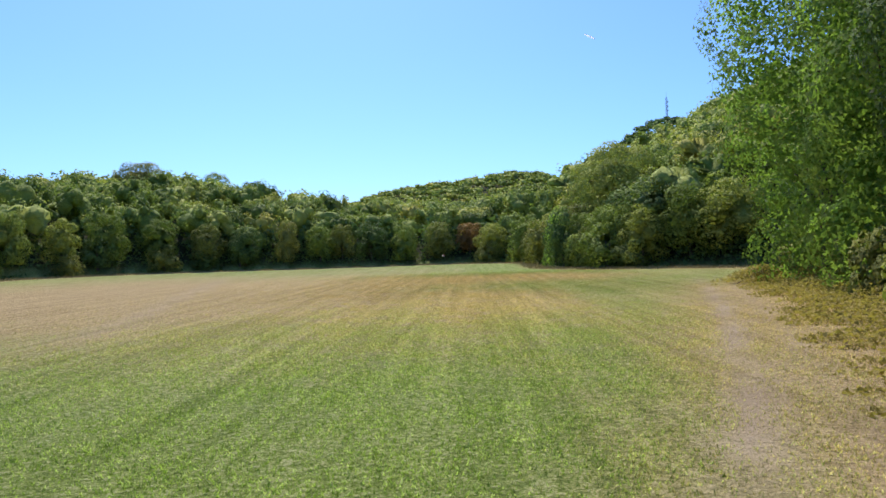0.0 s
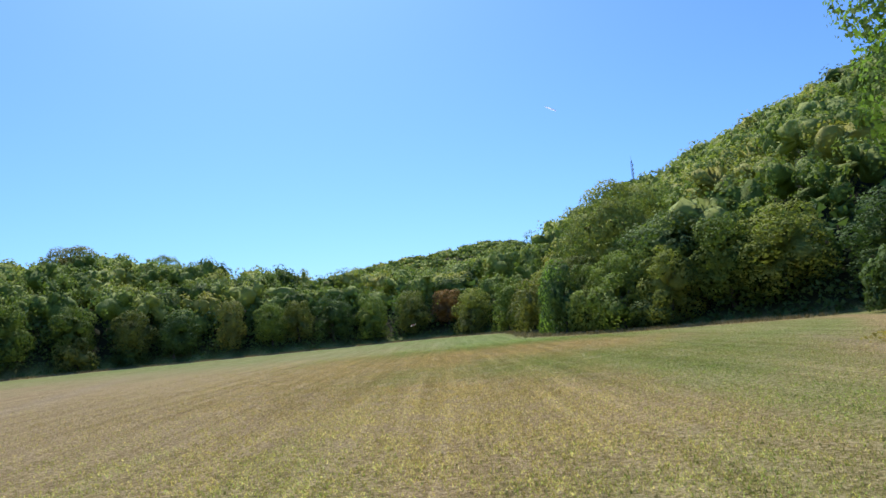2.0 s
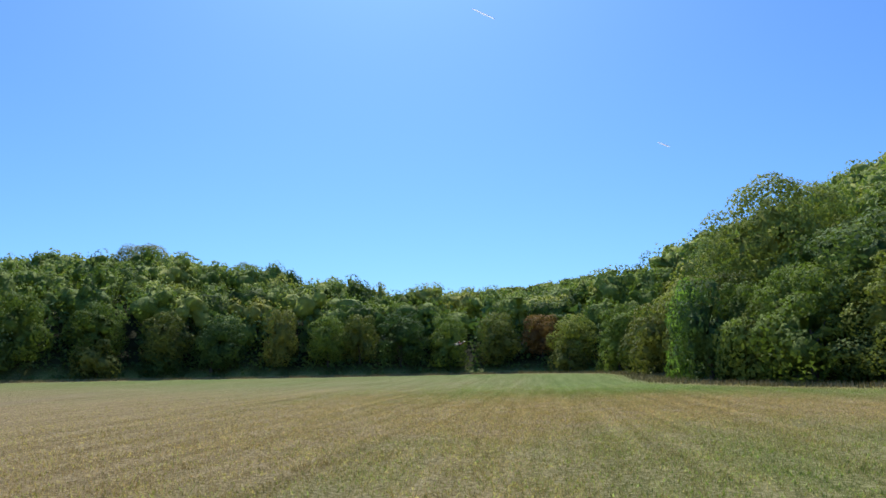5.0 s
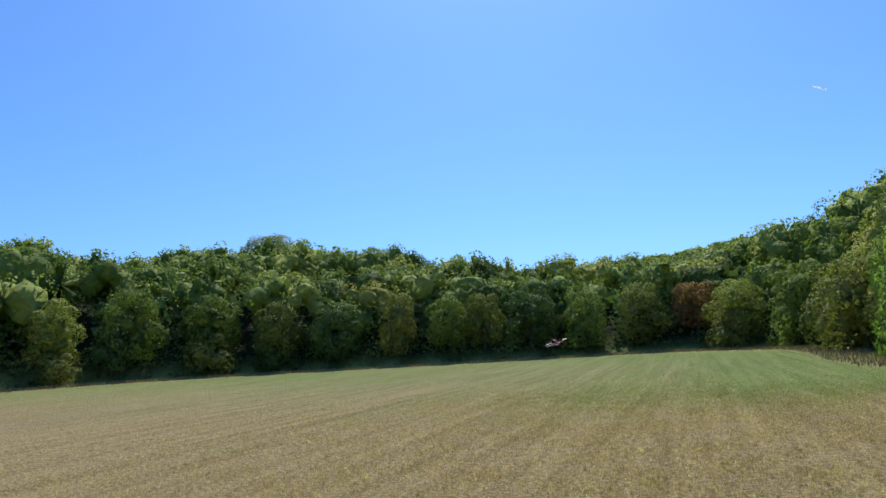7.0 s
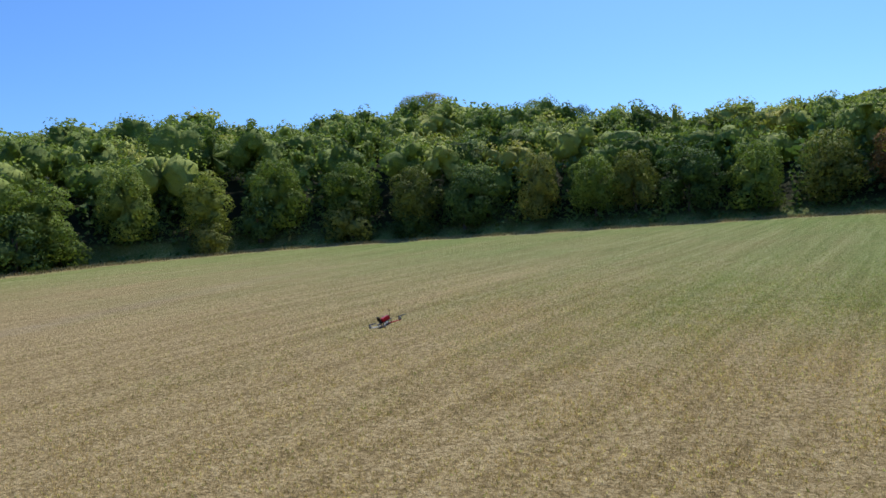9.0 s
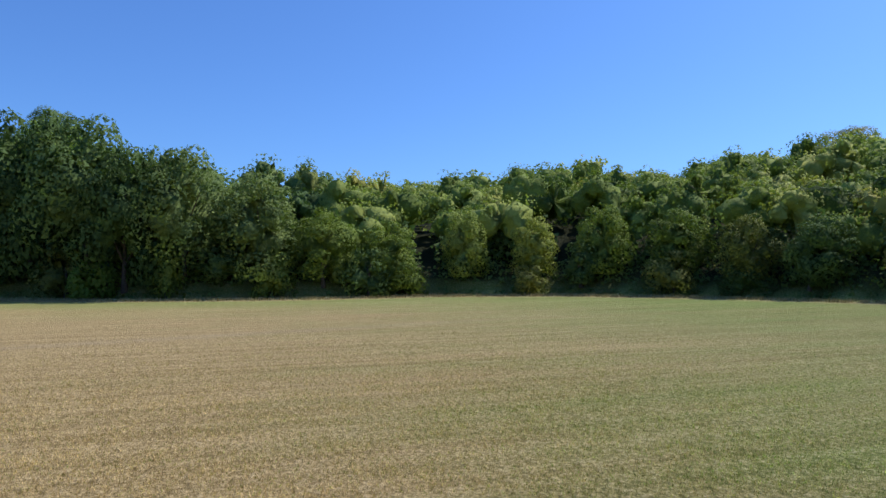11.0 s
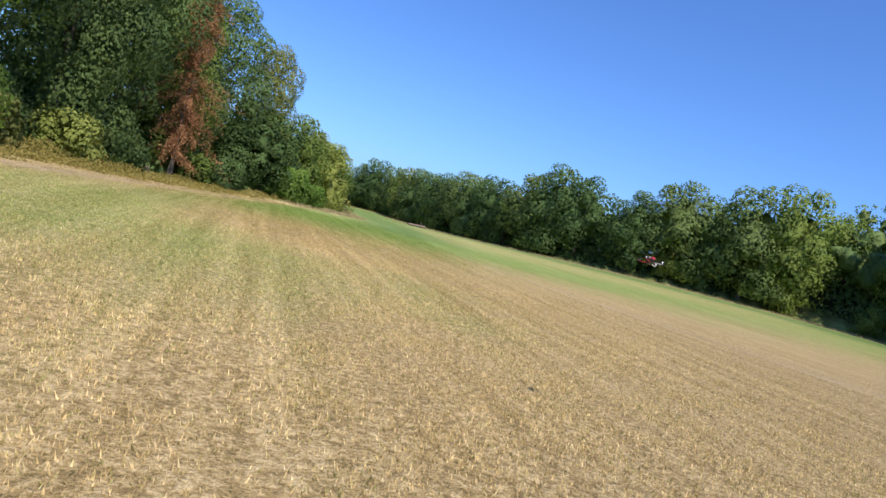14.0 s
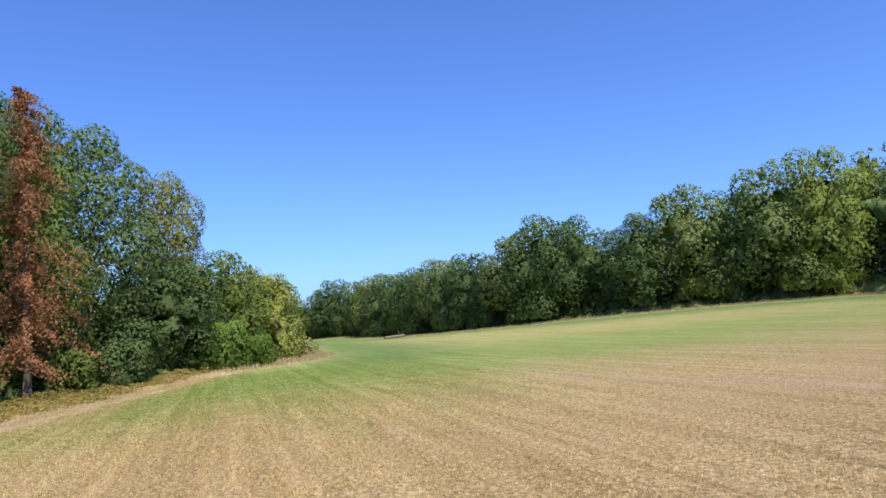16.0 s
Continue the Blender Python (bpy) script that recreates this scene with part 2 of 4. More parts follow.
def axis_steps(lo, hi, fine, out):
    mid = list(np.arange(lo, hi + 0.01, fine))
    step, left, right = fine, [], []
    a, b = lo, hi
    while b < out:
        step *= 1.16
        a, b = a - step, b + step
        left.append(a)
        right.append(b)
    return np.array(left[::-1] + mid + right)


def sward(x, y, d):
    """How straw-dry and how bare the meadow is: fresh near the start, straw over the middle, green along the far margins, a worn track by the trees."""
    dry = 0.95 * np.exp(-((x + 16) / 52) ** 2 - ((y - 55) / 40) ** 2) + 0.16
    dry += 0.22 * np.clip((2 - y) / 10, 0, 1)
    dry += 0.12 * np.exp(-((x + 6) / 13) ** 2 - ((y - 68) / 15) ** 2)
    dry += 0.22 * np.exp(-((x + 12) / 36) ** 2 - ((y - 36) / 18) ** 2)
    dry -= 0.78 * np.exp(-((x + 8) / 36) ** 2 - ((y - 3) / 14) ** 2) + 0.38 * np.exp(-((x - 13) / 8) ** 2 - ((y - 46) / 15) ** 2)
    dry *= 1 - 0.34 * np.clip((y - 18) / 12, 0, 1) * np.clip((64 - y) / 10, 0, 1) / (1 + np.exp(-(x - 1) / 3.5))
    dry += 0.35 * np.exp(-((x - 12) / 6) ** 2 - ((y - 24) / 26) ** 2)
    dry -= 0.60 * np.exp(-((x - 10) / 9) ** 2 - ((y - 108) / 26) ** 2)
    dry += 0.45 * np.exp(-((x - 9) / 9) ** 2 - ((y - 73) / 9) ** 2) + 0.30 * np.exp(-((x - 3) / 3.5) ** 2 - ((y - 39) / 7) ** 2)
    dry -= 0.26 * np.exp(-((x - 1) / 8) ** 2 - ((y - 52) / 8) ** 2)
    dry += 0.36 * np.exp(-((x - 4) / 6) ** 2 - ((y - 30) / 9) ** 2) - 0.40 * np.exp(-((x - 1) / 8) ** 2 - ((y - 81) / 10) ** 2) - 0.16 * np.exp(-((x + 3) / 9) ** 2 - ((y - 28) / 9) ** 2)
    dry = np.where(d > -16, dry * np.clip(-d / 16, 0.3, 1), dry)
    dry = dry + 0.8 * np.exp(-((d + 3.0) / 1.5) ** 2)
    old = 0.5 * np.exp(-((x + 13 + 0.283 * (y - 25)) / 0.7) ** 2) * np.clip((y - 20) / 5, 0, 1) * np.clip((95 - y) / 20, 0, 1)
    line = 6.2 + 0.36 * (y - 13) - 0.0012 * np.clip(y - 13, 0, None) ** 2
    bare = 1.1 * np.exp(-((x - line) / 0.36) ** 2) + 0.5 * np.exp(-((x - line - 1.6) / 0.36) ** 2) + 0.12 * np.exp(-((x - line - 0.5) / 2.6) ** 2)
    dry = dry + 0.75 * np.exp(-((x - line - 0.9) / 3.0) ** 2) * np.clip((58 - y) / 18, 0, 1) * np.clip((y + 6) / 10, 0, 1)
    old += 0.7 * np.exp(-((x - 16.5) / 3.5) ** 2 - ((y - 97) / 6) ** 2)
    return dry, old + bare * np.clip((58 - y) / 18, 0, 1) * np.clip((y - 2) / 8, 0, 1) + 0.16 * np.exp(-((d + 3) / 2.6) ** 2) * (x > -6) * (y < 22) * np.clip((y + 24) / 12, 0, 1)


def build_ground():
    xs, ys = axis_steps(-125, 60, 0.9, 4300), axis_steps(-175, 175, 2.0, 4300)
    X, Y = np.meshgrid(xs, ys)
    Z = height(X, Y)
    d = outside(X, Y)
    me_v = np.stack([X.ravel(), Y.ravel(), Z.ravel()], -1)
    w, h = len(xs), len(ys)
    i = (np.arange(h - 1)[:, None] * w + np.arange(w - 1)).ravel()
    me = mesh_of("ground", me_v, np.stack([i, i + 1, i + w + 1, i + w], -1), GROUND)
    me.polygons.foreach_set("use_smooth", np.ones(len(me.polygons), bool))
    dry, bare = sward(X, Y, d)
    lush = 0.95 * np.exp(-((d + 10) / 7) ** 2) * np.clip((14 - Y) / 16, 0, 1) * np.clip((-4 - X) / 6, 0, 1)
    for key, val in (("dry", dry), ("bare", bare), ("lush", lush), ("wooded", np.clip((d - 0.8) / 2.5, 0, 1))):
        at = me.attributes.new(key, "FLOAT", "POINT")
        at.data.foreach_set("value", np.clip(val, -1, 2).astype(np.float32).ravel())
    return tagged(new("ground", me), "mown meadow, part green and part straw-dry", "meadow", kind="structure")


build_ground()


# ---- trees ----
rng = np.random.default_rng(7)


def leaf_cards(centres, normals, size, rng, spread=0.8, corners=3):
    """Small leaf sprays: one three-cornered, or one bent four-cornered blade for each centre."""
    k = len(centres)
    n = normals + rng.normal(0, spread, (k, 3))
    n /= np.linalg.norm(n, axis=1, keepdims=True)
    u = np.cross(n, rng.normal(0, 1, (k, 3)))
    u /= np.linalg.norm(u, axis=1, keepdims=True)
    v = np.cross(n, u)
    s = (size * rng.uniform(0.55, 1.35, k))[:, None]
    if corners == 3:
        c = [centres + s * (a * u * rng.uniform(0.7, 1.2, (k, 1)) + b * v * rng.uniform(0.7, 1.2, (k, 1))) for a, b in ((-0.9, -0.5), (0.9, -0.5), (0, 1.0))]
        return np.stack(c, 1).reshape(-1, 3), np.arange(3 * k).reshape(-1, 3)
    c = [centres + s * (a * u * rng.uniform(0.6, 1.2, (k, 1)) + b * v * rng.uniform(0.6, 1.2, (k, 1)) + e * n * 0.35)
         for a, b, e in ((-1, 0, -1), (0, -0.55, 0.5), (1, 0, -1), (0, 0.55, 0.5))]
    verts = np.stack(c, 1).reshape(-1, 3)
    return verts, np.arange(4 * k).reshape(-1, 4)


def crown_points(rng, radius, tall, big, count, shape, low, fill=0.09):
    """Leaf places for a crown in metres: overlapping billows that fill a domed outline, knobbly with smaller ones, leaves on their outer skin, and a few deep inside."""
    h = low + (1 - low) * (np.arange(big) + 0.5 + rng.uniform(-0.4, 0.4, big)) / big
    prof = np.interp(h, *shape)
    br = rng.uniform(0.32, 0.56, big) * np.clip(prof, 0.6, 1) * radius
    ang = np.arange(big) * 2.4 + rng.uniform(-0.5, 0.5, big)
    rad = np.clip(prof * radius - br * 0.75, 0, None) * rng.uniform(0.7, 1.15, big)
    z = np.minimum(h * tall, tall - br * rng.uniform(0.85, 1.05, big))
    c = np.stack([rad * np.cos(ang), rad * np.sin(ang), np.maximum(z, 0.45 * br)], -1)
    knobs = 11
    kd = rng.normal(0, 1, (big, knobs, 3))
    kd /= np.linalg.norm(kd, axis=2, keepdims=True)
    many = int(count * 2.6)
    who = rng.choice(big, many, p=br**2 / (br**2).sum())
    d = rng.normal(0, 1, (many, 3))
    d[:, 2] += 0.15
    d /= np.linalg.norm(d, axis=1, keepdims=True)
    near = np.max(np.einsum("nkj,nj->nk", kd[who], d), 1)
    swell = 0.80 + 0.28 * np.clip((near - 0.55) / 0.45, 0, 1) ** 0.8
    p = c[who] + d * (br[who] * swell * rng.uniform(0.86, 1.10, many))[:, None]
    q = np.min(np.linalg.norm(p[:, None, :] - c[None], axis=2) / br[None], 1)
    ok = np.flatnonzero(q > 0.74)[: count - int(count * fill)]
    inner = rng.choice(big, count - len(ok), p=br**2 / (br**2).sum())
    pi = c[inner] + rng.normal(0, 0.22, (len(inner), 3)) * br[inner][:, None]
    di = rng.normal(0, 1, (len(inner), 3))
    scale = np.concatenate([np.ones(len(ok)), np.full(len(inner), 1.4)])
    return np.concatenate([p[ok], pi]), np.concatenate([d[ok], di / np.linalg.norm(di, axis=1, keepdims=True)]), scale, c, br


def ball(level):
    """Corners and faces of a round net."""
    bm = bmesh.new()
    bmesh.ops.create_icosphere(bm, subdivisions=level, radius=1.0)
    v, f = np.array([p.co for p in bm.verts]), np.array([[p.index for p in q.verts] for q in bm.faces])
    bm.free()
    return v, f


NETS = {2: ball(2), 3: ball(3), 4: ball(4)}


def leafy_mass(r, c, br, level, size):
    """The dense leafage just under a crown's outer sprays: one rough skin round all billows together. Returns corners, faces and the way outwards."""
    d, f = NETS[level]
    mid = (c * br[:, None]).sum(0) / br.sum()
    off = c - mid
    b = d @ off.T
    disc = b**2 - (off**2).sum(1) + br**2
    reach = np.where(disc > 0, b + np.sqrt(np.clip(disc, 0, None)), 0.0)
    which = reach.argmax(1)
    far = np.maximum(reach.max(1), 0.35 * br.mean()) * size * r.uniform(0.84, 1.08, len(d))
    v = mid + d * far[:, None]
    out = (v - c[which]) / br[which][:, None]
    out /= np.maximum(np.linalg.norm(out, axis=1, keepdims=True), 1e-6)
    return v, f, 0.6 * out + 0.6 * d + r.normal(0, 0.3, d.shape)


SHAPES = {"broad": ((0, 0.1, 0.35, 0.6, 0.85, 1), (0.80, 0.95, 1.0, 0.95, 0.74, 0.40)),
          "tall": ((0, 0.12, 0.4, 0.7, 0.88, 1), (0.70, 0.92, 1.0, 0.88, 0.66, 0.34)),
          "dome": ((0, 0.12, 0.35, 0.6, 0.85, 1), (0.6, 0.85, 1.0, 0.93, 0.66, 0.26)),
          "crest": ((0, 0.12, 0.35, 0.6, 0.85, 1), (0.62, 0.74, 0.82, 1.0, 0.95, 0.5)),
          "mound": ((0, 0.5, 0.7, 0.85, 1), (0.8, 1.0, 0.95, 0.75, 0.3)),
          "bush": ((0, 0.2, 0.5, 0.8, 1), (0.9, 1.0, 0.95, 0.75, 0.35))}


def rounded(me, ways):
    """Shades leaf sprays by the billow and the crown that they belong to, so that a crown reads as soft masses."""
    ways = ways / np.maximum(np.linalg.norm(ways, axis=1, keepdims=True), 1e-6)
    me.polygons.foreach_set("use_smooth", np.ones(len(me.polygons), bool))
    me.normals_split_custom_set_from_vertices(ways.tolist())
    return me


def blended(v, billow, whole, corners):
    """For each corner of the sprays a way that mixes the billow's, the whole crown's and the spray's own."""
    p = v.reshape(-1, corners, 3)
    own = np.cross(p[:, 1] - p[:, 0], p[:, 2] - p[:, 0])
    own /= np.maximum(np.linalg.norm(own, axis=1, keepdims=True), 1e-9)
    whole = whole / np.maximum(np.linalg.norm(whole, axis=1, keepdims=True), 1e-6)
    return np.repeat(0.7 * billow + 0.55 * whole + 0.35 * own, corners, axis=0)


def crown_mesh(name, seed, kind, tall, radius, lobes, count, leaf, low, mat=LEAF, corners=3):
    r = np.random.default_rng(seed)
    pts, d, scale, c, br = crown_points(r, radius, tall, lobes, count, SHAPES[kind], low)
    pts[:, 2] = np.where(pts[:, 2] < 0.15, 0.15 + r.uniform(0, 0.5, len(pts)), pts[:, 2])
    v, f = leaf_cards(pts, d, leaf * scale, r, 0.45, corners)
    ways = blended(v, d, pts - np.array([0, 0, 0.45 * tall]), corners)
    if corners == 3 and count < 25000:
        hv, hf, hw = leafy_mass(r, c, br, 4 if count > 12000 else 3, 0.6)
        hv[:, 2] = np.maximum(hv[:, 2], 0.1)
        v, f, ways = np.concatenate([v, hv]), np.concatenate([f, hf + len(v)]), np.concatenate([ways, hw])
    return rounded(mesh_of(name, v, f, mat), ways)


def trunk_mesh(name, seed, tall, thick, limbs, reach=2.5):
    """A tapered, leaning trunk with forking limbs, in one mesh."""
    r = random.Random(seed)
    bm = bmesh.new()

    def tube(points, radii, sides=8):
        rings = []
        for i, (p, q) in enumerate(zip(points, radii)):
            a = (points[min(i + 1, len(points) - 1)] - points[max(i - 1, 0)]).normalized()
            x = a.orthogonal().normalized()
            y = a.cross(x)
            rings.append([bm.verts.new(p + q * (math.cos(t) * x + math.sin(t) * y)) for t in (2 * math.pi * k / sides for k in range(sides))])
        for lo, hi in zip(rings, rings[1:]):
            for k in range(sides):
                bm.faces.new((lo[k], lo[(k + 1) % sides], hi[(k + 1) % sides], hi[k]))
        bm.faces.new(rings[-1])

    lean = Vector((r.uniform(-0.05, 0.05), r.uniform(-0.05, 0.05), 1))
    line = [Vector((0, 0, -0.4)) + lean * (tall * k / 6) + Vector((r.uniform(-0.1, 0.1), r.uniform(-0.1, 0.1), 0)) for k in range(7)]
    tube(line, [thick * (1.5 if k == 0 else 1 - 0.13 * k) for k in range(7)])
    for _ in range(limbs):
        k = r.randint(2, 5)
        a = r.uniform(0, 2 * math.pi)
        out = Vector((math.cos(a), math.sin(a), r.uniform(0.5, 1.1)))
        far = reach * r.uniform(0.6, 1.0)
        pts = [line[k] + out * (far * s / 4) + Vector((0, 0, 0.06 * s * s)) for s in range(5)]
        tube(pts, [thick * (0.5 - 0.1 * s) for s in range(5)], 6)
    me = bpy.data.meshes.new(name)
    bm.to_mesh(me)
    bm.free()
    me.materials.append(BARK)
    return me


def tree(label, seed, kind, tall, radius, lobes, count, leaf, low, mat=LEAF, thick=0.25, corners=3):
    root = tagged(new("tree"), label, "tree", "trees round the meadow")
    part("trunk", trunk_mesh("trunk", seed, tall * 0.66, thick, 7, radius * 0.42), root)
    part("crown", crown_mesh("crown", seed, kind, tall, radius, lobes, count, leaf, low, mat, corners), root)
    return root


def plant(model, x, y, sx, sz, turn, mat=None, label=""):
    z = float(height(np.array([x]), np.array([y]))[0])
    t = copy_thing(model, Matrix.Translation((x, y, z - 0.15)) @ Matrix.Rotation(turn, 4, "Z") @ Matrix.Diagonal((sx, sx, sz, 1)))
    if mat:
        for o in t.children:
            if o.name.startswith("crown"):
                o.material_slots[0].link = "OBJECT"
                o.material_slots[0].material = mat
    if label:
        tagged(t, label)
    return t


# models of unit use: heights in metres as they grow; each model is itself one tree of the edge
MODELS = [("leafy green deciduous tree at the meadow's edge", 11, "broad", 12.0, 4.6, 15, 6800, 0.185, 0.08),
          ("tall green deciduous tree with an uneven crown", 12, "tall", 14.0, 4.2, 15, 6800, 0.185, 0.08),
          ("round-topped green deciduous tree in full leaf", 13, "dome", 12.0, 5.0, 14, 7000, 0.185, 0.10),
          ("dense green deciduous tree with low branches", 14, "broad", 10.0, 4.2, 12, 6000, 0.18, 0.06),
          ("young green deciduous tree in the wood's front rank", 15, "dome", 6.0, 3.0, 9, 2200, 0.16, 0.05)]
models = [tree(*m) for m in MODELS]
EDGE_RNG = random.Random(5)


def along_edge(step):
    """Places along the field's edge with the way outwards."""
    out = []
    for a, b in zip(FIELD, np.roll(FIELD, -1, 0)):
        ab = b - a
        ln = float(np.hypot(*ab))
        nrm = np.array([ab[1], -ab[0]]) / ln
        for k in range(max(1, round(ln / step))):
            out.append((a + ab * ((k + 0.5) / max(1, round(ln / step))), nrm))
    return out


RANK_AZ = (-90, -70, -45, -15, 0, 10, 30, 55, 66, 76, 86, 92, 100, 115, 128, 136, 141, 145, 149, 153, 156, 159, 162, 164.5, 166, 167.5, 171, 172.5, 174, 180)
RANK_TALL = (9, 8, 8, 8, 7.2, 7.4, 7.8, 8.0, 8.8, 11, 15, 18.5, 19.5, 19.5, 21.5, 20, 18.5, 18, 16.8, 17.2, 17.5, 14.5, 14, 16.5, 16, 14, 17, 16, 11, 9)


def near_wood(p):
    """Whether a place of the edge belongs to the tall wood beside the track, whose trees stand further down."""
    return p[0] > -8 and -30 < p[1] < 75


for p, nrm in along_edge(6.6):
    if near_wood(p):
        continue
    x, y = p + nrm * EDGE_RNG.uniform(2.0, 4.0)
    x, y = x + EDGE_RNG.uniform(-1, 1), y + EDGE_RNG.uniform(-1, 1)
    az = math.degrees(math.atan2(-x, y - 60))
    tall = float(np.interp(az, RANK_AZ, RANK_TALL))
    if tall > 13 and EDGE_RNG.random() < 0.08:
        continue
    tall *= EDGE_RNG.uniform(0.86, 1.08)
    kind = EDGE_RNG.randrange(4)
    base = (12, 14, 12, 10)[kind]
    mat = EDGE_RNG.choices((None, LEAF_DEEP, LEAF_OLIVE), (0.5, 0.28, 0.22))[0]
    if p[0] > 12 and p[1] > 60:
        mat = EDGE_RNG.choice((None, LEAF_OLIVE))
    elif az > 75:
        mat = EDGE_RNG.choices((None, LEAF_DEEP, LEAF_OLIVE), (0.20, 0.58, 0.22))[0]
    lab = {LEAF_DEEP: "dark green deciduous tree at the meadow's edge", LEAF_OLIVE: "olive-green deciduous tree at the meadow's edge"}.get(mat, "")
    plant(models[kind], x, y, EDGE_RNG.uniform(0.88, 1.18) * (tall / 12) ** 0.85, tall / base, EDGE_RNG.uniform(0, 6.28), mat, lab)
for p, nrm in along_edge(6.0):
    if near_wood(p) or EDGE_RNG.random() < 0.4:
        continue
    x, y = p + nrm * EDGE_RNG.uniform(1.0, 2.0)
    mat = EDGE_RNG.choices((None, LEAF_DEEP, LEAF_OLIVE, LEAF_BRIGHT), (0.42, 0.36, 0.2, 0.02))[0]
    plant(models[4], x + EDGE_RNG.uniform(-1.5, 1.5), y + EDGE_RNG.uniform(-0.5, 0.5), EDGE_RNG.uniform(0.75, 1.25), EDGE_RNG.uniform(0.6, 1.4), EDGE_RNG.uniform(0, 6.28), mat,
          {LEAF_DEEP: "dark green young tree in the wood's front rank", LEAF_OLIVE: "olive-green young tree in the wood's front rank",
           LEAF_BRIGHT: "bright green young tree in the wood's front rank"}.get(mat, ""))
# the models stand in the second row
for m, (x, y) in zip(models, ((33, 117), (-100, 16), (-98, -30), (24, -2), (18, 116))):
    m.location = (x, y, float(height(np.array([x]), np.array([y]))[0]) - 0.15)


def woods(name, label, spots, tall, radius, leaves, leaf, seed, mat, low=0.5, pale=0.1, net=2):
    """Wooded slopes too far off to count: crowns of leaf sprays over the hill, in one mesh."""
    r = np.random.default_rng(seed)
    vs, fs, base, tint, ways = [], [], 0, [], []
    z = height(spots[:, 0], spots[:, 1])
    for (x, y), h in zip(spots, z):
        t, rad = tall * r.uniform(0.62, 1.28), radius * r.uniform(0.62, 1.3)
        pts, d, scale, c, br = crown_points(r, rad, t, 7, leaves, SHAPES["mound"], low, 0.05)
        v, f = leaf_cards(pts, d, leaf * np.minimum(scale, 1.8), r, 0.4)
        hv, hf, hw = leafy_mass(r, c, br, net, 0.76)
        ways += [blended(v, d, pts - np.array([0, 0, 0.5 * t]), 3), hw]
        vs.append(np.concatenate([v, hv]) + np.array([x, y, h]))
        fs.append(np.concatenate([f, hf + len(v)]) + base)
        base += len(v) + len(hv)
        tint.append(np.full(len(v) + len(hv), r.normal(0.0, 0.34) + pale))
    me = rounded(mesh_of(name, np.concatenate(vs), np.concatenate(fs), mat), np.concatenate(ways))
    me.attributes.new("tint", "FLOAT", "POINT").data.foreach_set("value", np.concatenate(tint).astype(np.float32))
    return tagged(new(name, me), label, "woods", kind="stuff")


def scatter(rng, step, x0, x1, y0, y1, dmin, dmax, azs):
    """Tree places on a jittered grid, outside the field and within the bearings given."""
    x, y = (v.ravel() for v in np.meshgrid(np.arange(x0, x1, step), np.arange(y0, y1, step)))
    x, y = x + rng.uniform(-0.42, 0.42, len(x)) * step, y + rng.uniform(-0.42, 0.42, len(x)) * step
    d, az = outside(x, y), np.degrees(np.arctan2(-x, y - 60))
    ok = (d > dmin) & (d < dmax) & np.any([(az > a) & (az < b) for a, b in azs], 0)
    return np.stack([x[ok], y[ok]], -1)


near_spots = scatter(rng, 5.8, -180, 115, -220, 250, 6.4, 46, ((-60, 75),))
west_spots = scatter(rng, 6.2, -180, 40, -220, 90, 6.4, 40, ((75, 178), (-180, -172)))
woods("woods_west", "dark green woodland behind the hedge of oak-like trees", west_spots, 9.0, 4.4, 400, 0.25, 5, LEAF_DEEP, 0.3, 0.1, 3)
woods("woods_near", "green mixed woodland behind the meadow's edge", near_spots, 7.6, 4.2, 640, 0.22, 3, LEAF, 0.34, 0.15, 3)
mid_spots = scatter(rng, 7.2, -330, 330, 60, 420, 45, 175, ((-80, 75),))
# pale 0.3 lightens the leaf colour in place of haze and sunlit tops
woods("woods_slope", "green mixed woodland on the slopes", mid_spots, 7.8, 4.7, 200, 0.42, 4, LEAF, 0.5, 0.3, 2)
far_spots = scatter(rng, 9.5, -100, 650, -60, 900, 170, 620, ((-90, -14),))
woods("woods_hill", "wooded hillside in green and olive", far_spots, 9.0, 4.9, 60, 0.74, 6, LEAF_OLIVE, 0.5, 0.45)
ridge_spots = scatter(rng, 13.0, -330, 330, 330, 1150, 170, 1000, ((-16, 24),))
woods("woods_ridge", "distant wooded ridge", ridge_spots, 9.0, 7.5, 34, 1.7, 8, LEAF)
peak_spots = scatter(rng, 16.0, 180, 650, 950, 1400, 500, 1600, ((-28, -8),))
woods("woods_peak", "distant wooded hilltop below the mast", peak_spots, 8.0, 9.0, 60, 2.2, 10, LEAF_DEEP)


